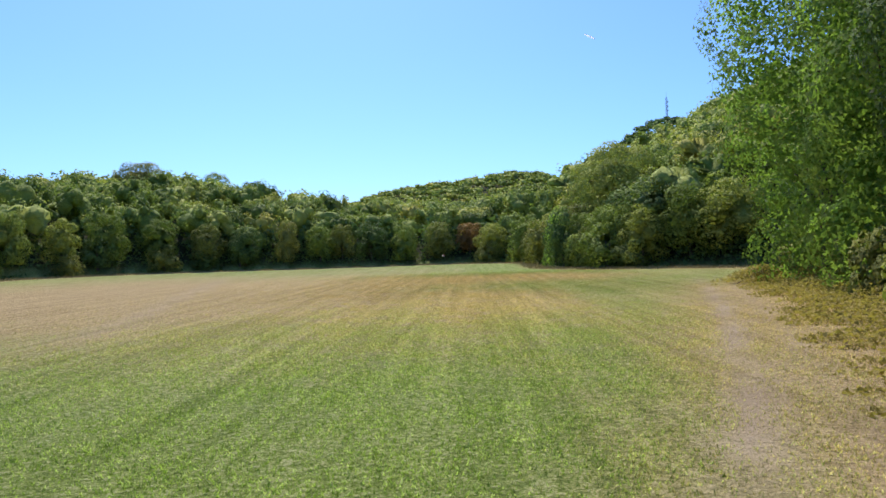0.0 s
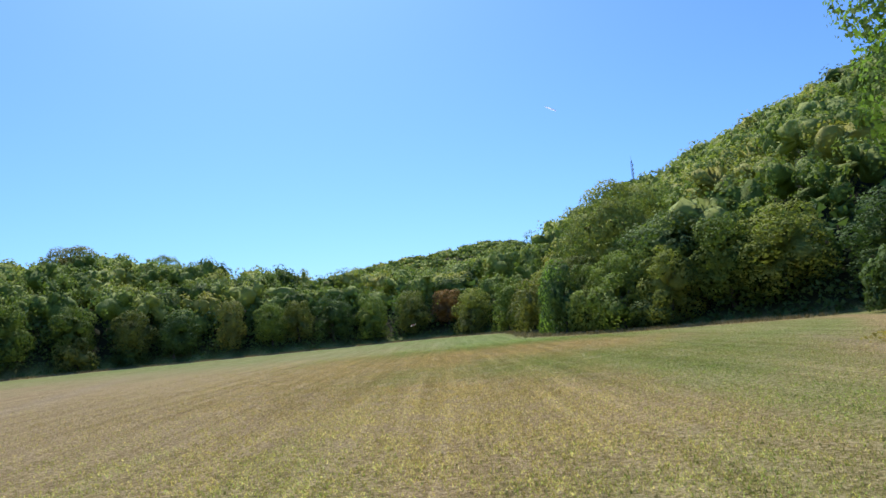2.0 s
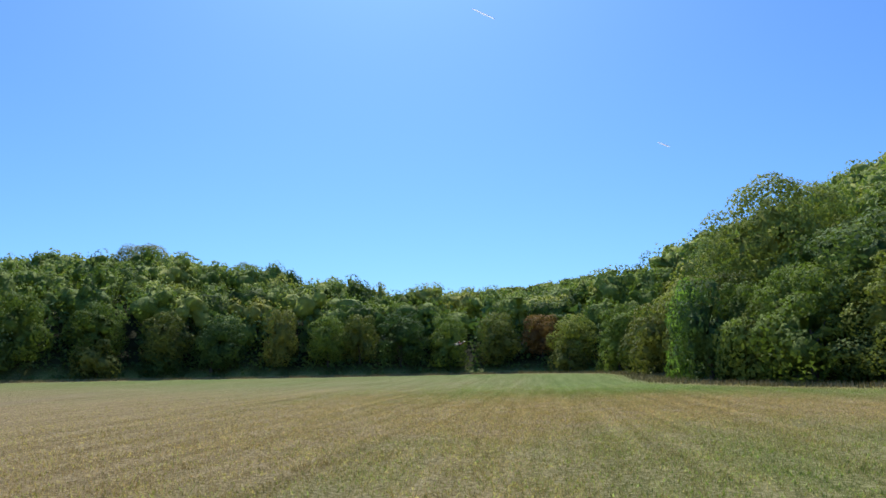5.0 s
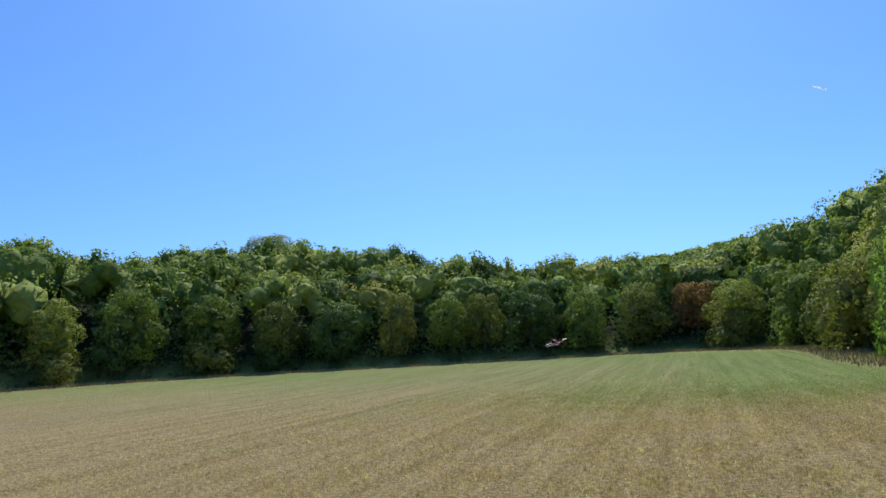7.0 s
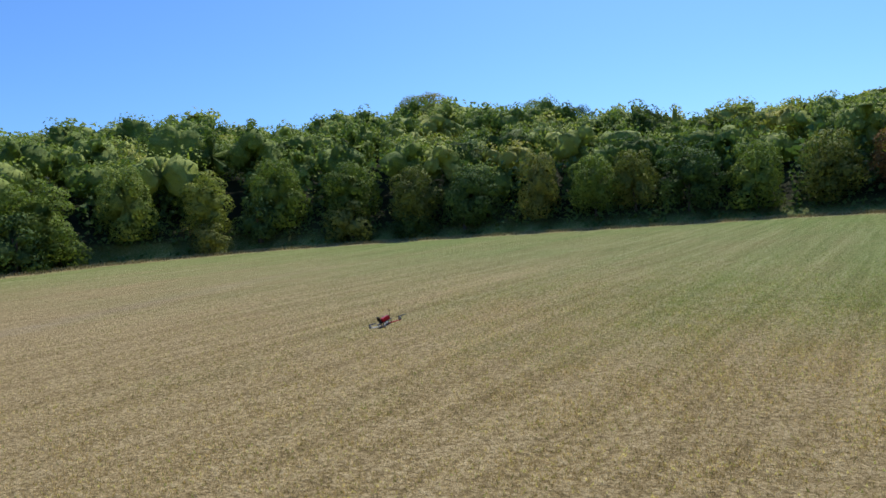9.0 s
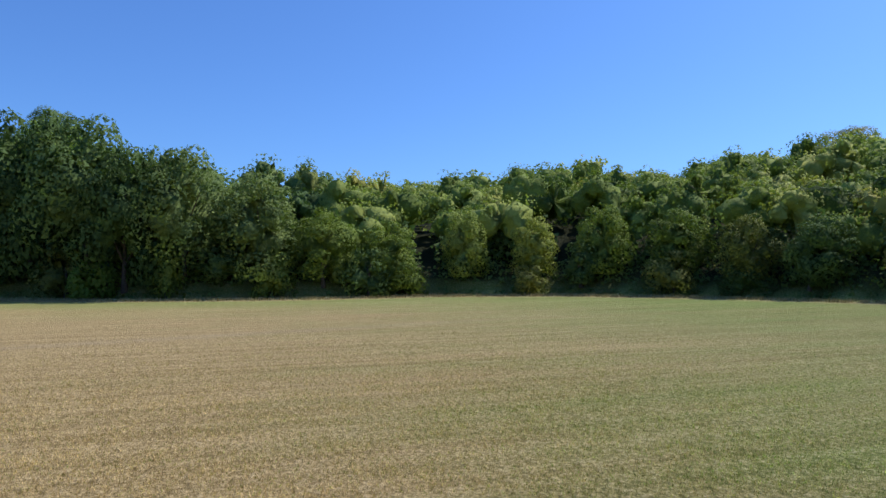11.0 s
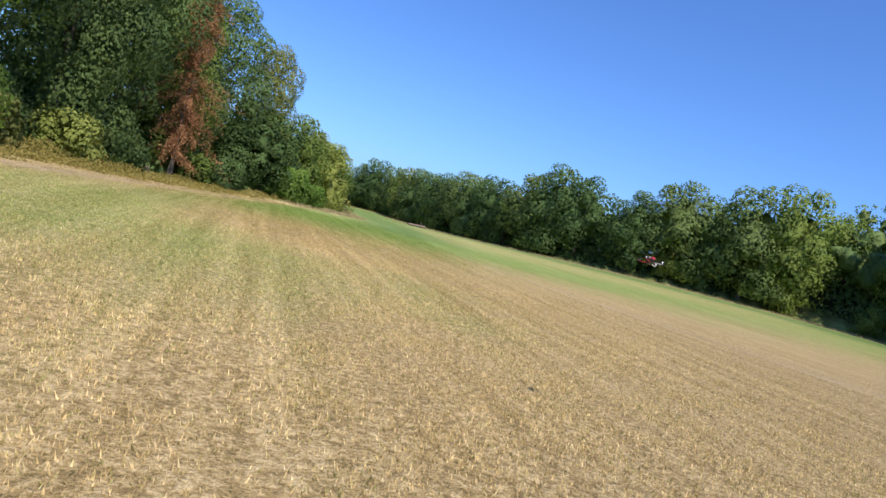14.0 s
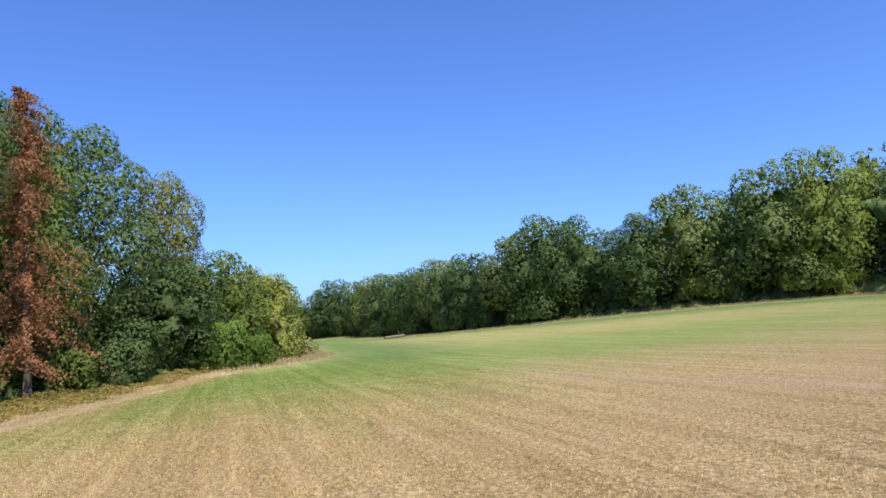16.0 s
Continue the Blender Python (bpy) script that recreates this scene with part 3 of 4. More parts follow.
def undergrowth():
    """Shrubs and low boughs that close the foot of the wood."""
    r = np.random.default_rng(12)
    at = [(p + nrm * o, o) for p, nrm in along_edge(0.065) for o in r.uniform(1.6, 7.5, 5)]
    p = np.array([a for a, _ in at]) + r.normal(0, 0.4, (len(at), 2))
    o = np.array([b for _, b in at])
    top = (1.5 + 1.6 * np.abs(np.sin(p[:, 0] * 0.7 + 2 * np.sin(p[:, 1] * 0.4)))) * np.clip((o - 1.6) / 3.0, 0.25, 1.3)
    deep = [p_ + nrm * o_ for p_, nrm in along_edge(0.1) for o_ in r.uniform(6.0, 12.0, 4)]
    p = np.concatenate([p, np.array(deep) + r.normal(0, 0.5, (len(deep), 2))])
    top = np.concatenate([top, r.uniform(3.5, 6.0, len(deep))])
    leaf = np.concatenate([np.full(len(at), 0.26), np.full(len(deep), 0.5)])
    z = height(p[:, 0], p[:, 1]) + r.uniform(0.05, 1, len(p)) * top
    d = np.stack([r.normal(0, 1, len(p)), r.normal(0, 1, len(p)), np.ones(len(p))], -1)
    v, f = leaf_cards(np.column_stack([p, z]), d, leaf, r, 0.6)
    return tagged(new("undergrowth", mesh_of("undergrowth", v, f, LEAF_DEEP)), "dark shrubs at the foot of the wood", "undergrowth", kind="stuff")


undergrowth()


# ---- single trees that stand out ----
big = tree("very large round-crowned green tree at the meadow's corner", 31, "dome", 14.8, 7.8, 26, 19000, 0.18, 0.04, LEAF, 0.5)
big.location = (25.6, 110.5, float(height(np.array([25.6]), np.array([110.5]))[0]) - 0.2)
near_a = tree("tall leafy ash-like tree beside the worn track", 32, "crest", 23.0, 6.4, 24, 32000, 0.14, 0.03, LEAF_BRIGHT, 0.4)
near_b = tree("tall dense green tree beside the worn track", 33, "broad", 19.0, 5.6, 22, 30000, 0.14, 0.03, LEAF_DEEP, 0.4)
for t, x, y in ((near_a, 23.0, 42.0), (near_b, 10.5, -5.5)):
    t.location = (x, y, float(height(np.array([x]), np.array([y]))[0]) - 0.2)
WOOD_TREES = ((near_b, 22.5, 33.5, 0.95, 1.08, 1.0, LEAF_BRIGHT, "tall dense green tree beside the worn track"),
              (near_a, 28.5, 40.0, 1.0, 1.0, 2.2, LEAF, "tall green tree behind the track"),
              (near_a, 21.0, 26.0, 0.85, 0.94, 4.0, LEAF_DEEP, "tall dark green tree beside the worn track"),
              (near_b, 18.5, 18.5, 0.9, 1.08, 0.9, LEAF_DEEP, "tall dark green tree near the stumps"),
              (near_a, 16.6, 12.6, 0.80, 0.92, 3.1, LEAF_DEEP, "very tall leafy dark green tree beside the dead conifer"),
              (near_b, 13.6, 1.8, 0.85, 0.98, 5.3, LEAF, "tall green tree beside the dead conifer"),
              (near_a, 20.5, 5.0, 1.0, 0.88, 5.0, LEAF_DEEP, "tall dark green tree inside the wood"),
              (near_b, 17.0, -8.0, 1.0, 0.95, 2.6, LEAF_DEEP, "tall dark green tree behind the wood's corner"),
              (near_b, 5.2, -11.0, 0.70, 0.86, 2.0, LEAF_OLIVE, "olive-green tree at the wood's corner"))
WOOD_SIDE = ((models[2], 4.2, -6.8, 0.86, 0.72, 0.3, LEAF_DEEP, "low dark green round tree at the wood's corner"),
             (models[0], 0.2, -13.5, 0.80, 0.82, 1.3, None, "feathery green tree behind the wood's corner"),
             (models[3], -3.8, -19.5, 0.80, 0.88, 2.3, LEAF, "light green tree behind the wood's corner"),
             (models[1], -4.5, -28.0, 0.9, 0.62, 3.3, None, "green tree at the neck of the meadow"),
             (near_b, 31.0, 52.0, 0.85, 0.5, 3.4, LEAF, "green tree at the recess of the wood"),
             (near_a, 37.0, 61.0, 0.85, 0.4, 1.9, LEAF_OLIVE, "olive-green tree at the recess of the wood"),
             (models[2], 37.0, 70.0, 1.0, 0.66, 0.9, LEAF_DEEP, "dark green tree at the recess of the wood"),
             (models[0], 31.5, 79.5, 1.0, 0.68, 1.7, LEAF, "green tree beside the large corner tree"),
             (models[2], 25.0, 88.0, 1.05, 0.72, 2.7, LEAF_DEEP, "dark green tree beside the large corner tree"),
             (models[3], 17.3, 107.5, 1.0, 0.86, 0.7, LEAF_BRIGHT, "light green low tree under the large corner tree"))
FAR_TREES = ((big, 27.0, 136.0, 0.75, 0.80, 4.4, LEAF, "large round-crowned green tree behind the meadow's corner"),
             (big, 15.3, 150.0, 0.55, 0.48, 1.2, LEAF, "round-crowned green tree at the far corner"),
             (big, -85.0, 180.0, 0.9, 0.78, 3.0, LEAF_OLIVE, "broad tree standing above the wooded slope"),
             (big, -83.0, 228.0, 0.85, 1.05, 0.7, LEAF, "round tree standing above the wooded slope"),
             (big, -71.0, 229.0, 0.75, 0.95, 5.1, LEAF_DEEP, "round dark tree standing above the wooded slope"),
             (big, -93.8, -8.3, 0.75, 1.50, 2.0, LEAF, "large round-crowned tree rising over the wood"),
             (big, -100.9, 0.1, 0.7, 1.27, 4.0, LEAF_RUST, "large rust-tinged tree rising over the wood"),
             (big, -121.9, 41.0, 0.75, 0.77, 5.5, LEAF_DEEP, "large dark green tree rising over the wood"),
             (models[3], 2.0, 141.5, 0.8, 0.62, 0.5, LEAF_RUST, "rust-red leafy tree in the wood's front rank"),
             (big, -46.0, -90.0, 1.15, 1.02, 2.4, LEAF_DEEP, "massive dark green oak-like tree at the meadow's neck"),
             (near_a, -82.0, 50.0, 0.9, 0.7, 5.6, LEAF_BRIGHT, "tall bright green tree above the wood's edge"))
for model, x, y, sx, sz, turn, mat, lab in WOOD_TREES + WOOD_SIDE + FAR_TREES:
    plant(model, x, y, sx, sz, turn, mat, lab)


def dead_conifer():
    """A dead conifer with drooping brown boughs, in front of the green wood."""
    r = np.random.default_rng(41)
    root = tagged(new("tree"), "dead conifer with drooping rust-brown boughs", "tree", "trees round the meadow")
    part("trunk", trunk_mesh("trunk", 41, 17.5, 0.2, 3, 1.2), root, "bare dark trunk")
    n, per = 150, 160
    h = r.uniform(1.8, 19.0, n)
    ang = r.uniform(0, 6.283, n)
    ln = (6.0 * (1 - h / 20.5) ** 0.75 + 0.3) * np.clip((h + 2.5) / 5, 0.5, 1) * r.uniform(0.3, 1.15, n) * (0.75 + 0.4 * np.sin(2 * ang + 0.8 * h))
    k = r.uniform(0.1, 1, (n, per))
    px = (ln[:, None] * k * np.cos(ang)[:, None] + r.normal(0, 0.16, (n, per))).ravel()
    py = (ln[:, None] * k * np.sin(ang)[:, None] + r.normal(0, 0.16, (n, per))).ravel()
    pz = (h[:, None] - 0.5 * ln[:, None] * k**2 - np.abs(r.normal(0, 0.4, (n, per)))).ravel()
    d = np.stack([np.cos(ang), np.sin(ang), np.full(n, -0.3)], -1).repeat(per, 0)
    v, f = leaf_cards(np.stack([px, py, np.clip(pz, 0.2, None)], -1), d, 0.085, r, 0.8)
    me = mesh_of("crown", v, f, LEAF_BROWN)
    me.attributes.new("tint", "FLOAT", "POINT").data.foreach_set("value", np.repeat(r.normal(0.1, 0.3, n), per * 3).astype(np.float32))
    part("crown", me, root, "withered rust-brown needles")
    return root


dead = dead_conifer()
dead.location = (11.8, 6.4, float(height(np.array([11.8]), np.array([6.4]))[0]) - 0.1)

bush_model = tagged(new("bush"), "bright green leafy bush at the wood's edge", "bush", "bushes at the wood's edge")
part("stem", trunk_mesh("stem", 51, 1.6, 0.07, 6, 0.8), bush_model)
part("foliage", crown_mesh("foliage", 51, "bush", 2.6, 2.0, 12, 3000, 0.15, 0.05, LEAF_BRIGHT, 4), bush_model)


def set_bush(x, y, s, sz, turn, mat=None, lab=""):
    z = float(height(np.array([x]), np.array([y]))[0])
    b = copy_thing(bush_model, Matrix.Translation((x, y, z - 0.05)) @ Matrix.Rotation(turn, 4, "Z") @ Matrix.Diagonal((s, s, sz, 1)))
    if mat:
        for o in b.children:
            if o.name.startswith("foliage"):
                o.material_slots[0].link = "OBJECT"
                o.material_slots[0].material = mat
    return tagged(b, lab) if lab else b


bush_model.location = (-1.6, -8.2, float(height(np.array([-1.6]), np.array([-8.2]))[0]) - 0.05)
BUSHES = ((0.8, -7.0, 1.1, 1.5, 0.6, None), (7.5, 0.5, 1.1, 1.2, 2.0, LEAF_DEEP), (10.2, 3.2, 1.0, 1.1, 3.0, LEAF), (14.8, 15.0, 1.1, 1.1, 4.0, LEAF_DEEP),
          (16.4, 21.5, 1.2, 1.3, 5.0, LEAF), (19.2, 28.5, 1.1, 1.2, 0.5, LEAF_OLIVE), (21.8, 35.0, 1.2, 1.2, 1.5, LEAF), (24.0, 46.0, 1.1, 1.0, 2.5, LEAF_OLIVE),
          (-70.5, 57.0, 1.5, 1.6, 0.0, None), (-66.5, 84.0, 1.2, 1.4, 1.1, LEAF), (17.0, 93.0, 1.5, 1.8, 2.2, LEAF), (33.5, 66.0, 1.5, 1.8, 3.3, LEAF_DEEP))
for x, y, s, sz, turn, mat in BUSHES:
    set_bush(x, y, s, sz, turn, mat, {LEAF: "green leafy bush under the trees", LEAF_DEEP: "dark green bush under the trees",
                                      LEAF_OLIVE: "olive-green bush by the track"}.get(mat, ""))


# ---- grass, weeds ----
def blades(name, label, category, x, y, tall, wide, seed, mat, lean=0.6, drier=0.0):
    """Single blades of grass, in one mesh."""
    r = np.random.default_rng(seed)
    n = len(x)
    d = outside(x, y)
    z = height(x, y)
    a, b = r.uniform(0, 6.283, n), r.uniform(0, 6.283, n)
    h, w = tall * r.uniform(0.45, 1.2, n), wide * r.uniform(0.6, 1.4, n)
    side = np.stack([np.cos(a) * w, np.sin(a) * w, np.zeros(n)], -1)
    root = np.stack([x, y, z - 0.01], -1)
    bend = h * r.uniform(0.3, 1.0, n) * lean
    tip = root + np.stack([np.cos(b) * bend, np.sin(b) * bend, h], -1)
    v = np.stack([root - side, root + side, tip], 1).reshape(-1, 3)
    me = mesh_of(name, v, np.arange(3 * n).reshape(-1, 3), mat)
    dry, bare = sward(x, y, d)
    for key, val in (("dry", dry + drier + r.normal(0, 0.22, n)), ("bare", bare * 0.6)):
        at = me.attributes.new(key, "FLOAT", "POINT")
        at.data.foreach_set("value", np.repeat(np.clip(val, -1, 2), 3).astype(np.float32))
    return tagged(new(name, me), label, category, kind="stuff")


g_rng = np.random.default_rng(9)


def spread(n, x0, x1, y0, y1, thin=None):
    x, y = g_rng.uniform(x0, x1, n), g_rng.uniform(y0, y1, n)
    # clumped: keep more where a slow wave pattern is high
    k = 0.6 + 0.4 * np.sin(x * 2.1 + 1.7 * np.sin(y * 0.9)) * np.sin(y * 1.7 + 1.3 * np.sin(x * 1.1))
    ok = (outside(x, y) < -0.4) & (g_rng.uniform(0, 1, n) < k)
    return x[ok], y[ok]


gx, gy = spread(1700000, -42, 36, -6, 112)
far = np.hypot((gx - 3) / 1.25, gy - np.clip(gy, 8, 76))
keep = g_rng.uniform(0, 1, len(gx)) < np.clip(1.1 - far / 24, 0, 1) ** 1.5
blade_x, blade_y = spread(560000, -13, 13, 1, 44)
off_way = np.abs(blade_x - 1) / 13 + np.clip(blade_y - 24, 0, None) / 22
thick = g_rng.uniform(0, 1, len(blade_x)) < np.clip(1.25 - off_way, 0, 1)
gx, gy = np.concatenate([gx[keep], blade_x[thick]]), np.concatenate([gy[keep], blade_y[thick]])
worn = g_rng.uniform(0, 1, len(gx)) > 0.55 * sward(gx, gy, outside(gx, gy))[1]
gx, gy = gx[worn], gy[worn]
stub_x, stub_y = spread(700000, -15, 19, 38, 87)
thick = g_rng.uniform(0, 1, len(stub_x)) < np.clip(1.3 - np.abs(stub_x - 3) / 14, 0, 1) * np.clip((stub_y - 36) / 8, 0, 1) * np.clip((88 - stub_y) / 8, 0, 1)
blades("stubble", "pale upright straw stubble among the grass", "stubble", stub_x[thick], stub_y[thick], 0.075, 0.0075, 25, STUBBLE, 0.6, 0.06)
blades("grass", "short mown grass and straw litter, green and tan", "grass", gx, gy, 0.06, 0.014, 21, BLADES, 0.9, -0.15)
e_pts = [(p, n_) for p, n_ in along_edge(0.06) if not (p[0] > 2 and -24 < p[1] < 72)]
ex = np.array([p[0] - n_[0] * o for (p, n_), o in zip(e_pts, g_rng.uniform(0.2, 4.2, len(e_pts)))])
ey = np.array([p[1] - n_[1] * o for (p, n_), o in zip(e_pts, g_rng.uniform(0.2, 4.2, len(e_pts)))])
ex, ey = np.concatenate([ex + g_rng.normal(0, 0.35, len(ex)) for _ in range(6)]), np.concatenate([ey + g_rng.normal(0, 0.35, len(ey)) for _ in range(6)])
EDGE_GRASS, n, l = material("rank_grass")
gi = n.new("ShaderNodeNewGeometry")
r = ramp(n, [(0.0, (0.16, 0.15, 0.05)), (0.6, (0.36, 0.29, 0.13)), (1.0, (0.50, 0.42, 0.22))])
l.new(gi.outputs["Random Per Island"], r.inputs[0])
l.new(r.outputs[0], n["Principled BSDF"].inputs["Base Color"])
n["Principled BSDF"].inputs["Roughness"].default_value = 0.9
blades("rank_grass", "tall dry grass along the wood's edge", "grass", ex, ey, 0.34, 0.028, 22, EDGE_GRASS, 0.5)


def weeds():
    """Yellow-green weeds along the track, knee-high, thick with leaves."""
    r = np.random.default_rng(23)
    k = 62000
    y = r.uniform(-9, 48, k)
    edge = np.interp(y, (-9, -4, 4, 12, 20, 28, 38, 52), (-2, 3, 9, 13, 15, 18, 21, 25))
    line = 7.8 + 0.36 * (y - 13) - 0.0012 * np.clip(y - 13, 0, None) ** 2
    wide = np.clip(edge + 0.8 - line, 1.5, 10)
    into = r.uniform(0, 1, k) ** 1.7 * (0.8 + 0.15 * np.sin(y * 0.8 + 1.7 * np.sin(y * 0.33)) + 0.15 * np.sin(y * 2.7 + 2 * np.sin(y * 1.1)) + r.normal(0, 0.08, k))
    x = edge + 0.8 - into * wide
    top = (0.12 + 1.0 * (1 - into) ** 1.2) * (0.4 + 0.7 * np.sin(x * 1.3 + y * 0.9 + np.sin(y * 2.3)) ** 2)
    top = top * np.where(y < 16, 0.45, 1.0)
    z = height(x, y) + r.uniform(0.03, 1, k) * top
    d = np.stack([r.normal(0, 0.4, k), r.normal(0, 0.4, k), np.ones(k)], -1)
    v, f = leaf_cards(np.stack([x, y, z], -1), d, 0.07, r, 0.7)
    return tagged(new("weeds", mesh_of("weeds", v, f, WEED)), "yellow-green weeds and bramble along the track", "weeds", kind="stuff")


weeds()


# ---- small things in and round the meadow ----
def plain(name, col, rough=0.5, metal=0.0, grain=0.0):
    m, n, l = material(name)
    b = n["Principled BSDF"]
    b.inputs["Base Color"].default_value = (*col, 1)
    b.inputs["Roughness"].default_value, b.inputs["Metallic"].default_value = rough, metal
    if grain:
        g = n.new("ShaderNodeNewGeometry")
        r = ramp(n, [(0.3, tuple(c * (1 - grain) for c in col)), (0.7, tuple(min(1, c * (1 + grain)) for c in col))])
        l.new(tex_noise(n, l, g.outputs["Position"], 14.0, 5.0), r.inputs[0])
        l.new(r.outputs[0], b.inputs["Base Color"])
    return m


BLACK = plain("carbon_black", (0.018, 0.018, 0.02), 0.45)
RED = plain("red_plastic", (0.55, 0.02, 0.03), 0.35)
WHITE = plain("white_plastic", (0.75, 0.74, 0.72), 0.4)
STEEL = plain("motor_metal", (0.35, 0.33, 0.30), 0.35, 0.9)
LENS = plain("lens_glass", (0.01, 0.01, 0.015), 0.08)


def to_mesh(name, bm, mat, smooth=False):
    me = bpy.data.meshes.new(name)
    bm.to_mesh(me)
    bm.free()
    if smooth:
        me.polygons.foreach_set("use_smooth", np.ones(len(me.polygons), bool))
    me.materials.append(mat)
    return me


def box(sx, sy, sz, m=Matrix.Identity(4), bev=0.002, bm=None):
    own = bmesh.new()
    bmesh.ops.create_cube(own, size=1.0, matrix=Matrix.Diagonal((sx, sy, sz, 1)))
    bmesh.ops.bevel(own, geom=list(own.edges), offset=bev, segments=2, affect="EDGES")
    own.transform(m)
    if bm is None:
        return own
    tmp = bpy.data.meshes.new("tmp")
    own.to_mesh(tmp)
    own.free()
    bm.from_mesh(tmp)
    bpy.data.meshes.remove(tmp)
    return bm


def rod(r1, r2, ln, m=Matrix.Identity(4), sides=12, bm=None):
    bm = bm or bmesh.new()
    bmesh.ops.create_cone(bm, cap_ends=True, segments=sides, radius1=r1, radius2=r2, depth=ln, matrix=m)
    return bm


def quadcopter(x, y, z, turn):
    """A small racing quadcopter in the air: carbon plates, two red and two white arms, four motors with two-bladed propellers."""
    root = tagged(new("quadcopter"), "small racing quadcopter with red and white arms hovering", "drone")
    bm = box(0.055, 0.15, 0.003, Matrix.Translation((0, 0, 0)), 0.001)
    box(0.05, 0.14, 0.003, Matrix.Translation((0, 0, 0.032)), 0.001, bm)
    for sx in (-1, 1):
        for sy in (-0.055, 0, 0.055):
            rod(0.003, 0.003, 0.03, Matrix.Translation((sx * 0.02, sy, 0.016)), 8, bm)
    part("body", to_mesh("body", bm, BLACK), root, "black carbon-fibre plates")
    part("battery", to_mesh("battery", box(0.036, 0.085, 0.034, Matrix.Translation((0, -0.015, 0.052)), 0.005), RED), root, "red battery pack")
    bm = box(0.034, 0.012, 0.065, Matrix.Translation((0, 0.045, 0.062)) @ Matrix.Rotation(radians(-14), 4, "X"), 0.004)
    cam_box = part("camera_mount", to_mesh("camera_mount", bm, BLACK), root, "black upright camera mount")
    part("lens", to_mesh("lens", rod(0.009, 0.008, 0.014, Matrix.Translation((0, 0.056, 0.068)) @ Matrix.Rotation(radians(90), 4, "X"), 16), LENS), cam_box)
    bm = rod(0.0015, 0.0012, 0.07, Matrix.Translation((0, -0.075, 0.065)) @ Matrix.Rotation(radians(20), 4, "X"), 8)
    rod(0.009, 0.009, 0.006, Matrix.Translation((0, -0.087, 0.099)) @ Matrix.Rotation(radians(20), 4, "X"), 16, bm)
    part("antenna", to_mesh("antenna", bm, BLACK), root)
    for k, (sx, sy) in enumerate(((1, 1), (-1, 1), (1, -1), (-1, -1))):
        tip = Vector((sx * 0.098, sy * 0.088, 0.008))
        mid = Vector((sx * 0.016, sy * 0.03, 0.008))
        ang = math.atan2(tip.y - mid.y, tip.x - mid.x)
        arm_m = Matrix.Translation((tip + mid) / 2) @ Matrix.Rotation(ang, 4, "Z")
        arm = part("arm", to_mesh("arm", box((tip - mid).length + 0.02, 0.017, 0.006, arm_m, 0.002), RED if sx < 0 else WHITE), root,
                   "red arm" if sx < 0 else "white arm")
        bm = rod(0.0135, 0.0135, 0.012, Matrix.Translation(tip + Vector((0, 0, 0.010))), 18)
        rod(0.0125, 0.010, 0.010, Matrix.Translation(tip + Vector((0, 0, 0.021))), 18, bm)
        rod(0.003, 0.002, 0.016, Matrix.Translation(tip + Vector((0, 0, 0.032))), 8, bm)
        part("motor", to_mesh("motor", bm, STEEL), arm)
        bm = bmesh.new()
        pm = Matrix.Translation(tip + Vector((0, 0, 0.032))) @ Matrix.Rotation(0.6 + 1.1 * k, 4, "Z")
        rod(0.006, 0.006, 0.006, pm, 12, bm)
        for s in (0, math.pi):
            prev = None
            for q in range(7):
                f = 0.006 + 0.060 * q / 6
                w = 0.0085 * math.sin(0.55 + 2.2 * q / 6) + 0.001
                tw = math.radians(26 - 3 * q)
                mm = pm @ Matrix.Rotation(s, 4, "Z") @ Matrix.Translation((f, 0, 0)) @ Matrix.Rotation(tw, 4, "X")
                ring = [bm.verts.new(mm @ Vector((0, a * w, b * 0.0007))) for a, b in ((-1, 0), (0, 1), (1, 0), (0, -1))]
                if prev:
                    for e in range(4):
                        bm.faces.new((prev[e], prev[(e + 1) % 4], ring[(e + 1) % 4], ring[e]))
                prev = ring
            bm.faces.new(prev)
        part("propeller", to_mesh("propeller", bm, BLACK), arm, "two-bladed black propeller")
    root.matrix_basis = pose(x, y, z, -14, 6, turn) @ Matrix.Scale(1.2, 4)
    return root


quadcopter(-1.1, 63.2, 3.08, 168)


# ---- brush, stumps and logs by the wood ----
DEADWOOD = plain("dead_wood", (0.20, 0.15, 0.11), 0.9, 0.0, 0.45)
CUT = plain("cut_wood", (0.52, 0.36, 0.24), 0.8, 0.0, 0.25)


def ground_at(x, y):
    return float(height(np.array([x]), np.array([y]))[0])


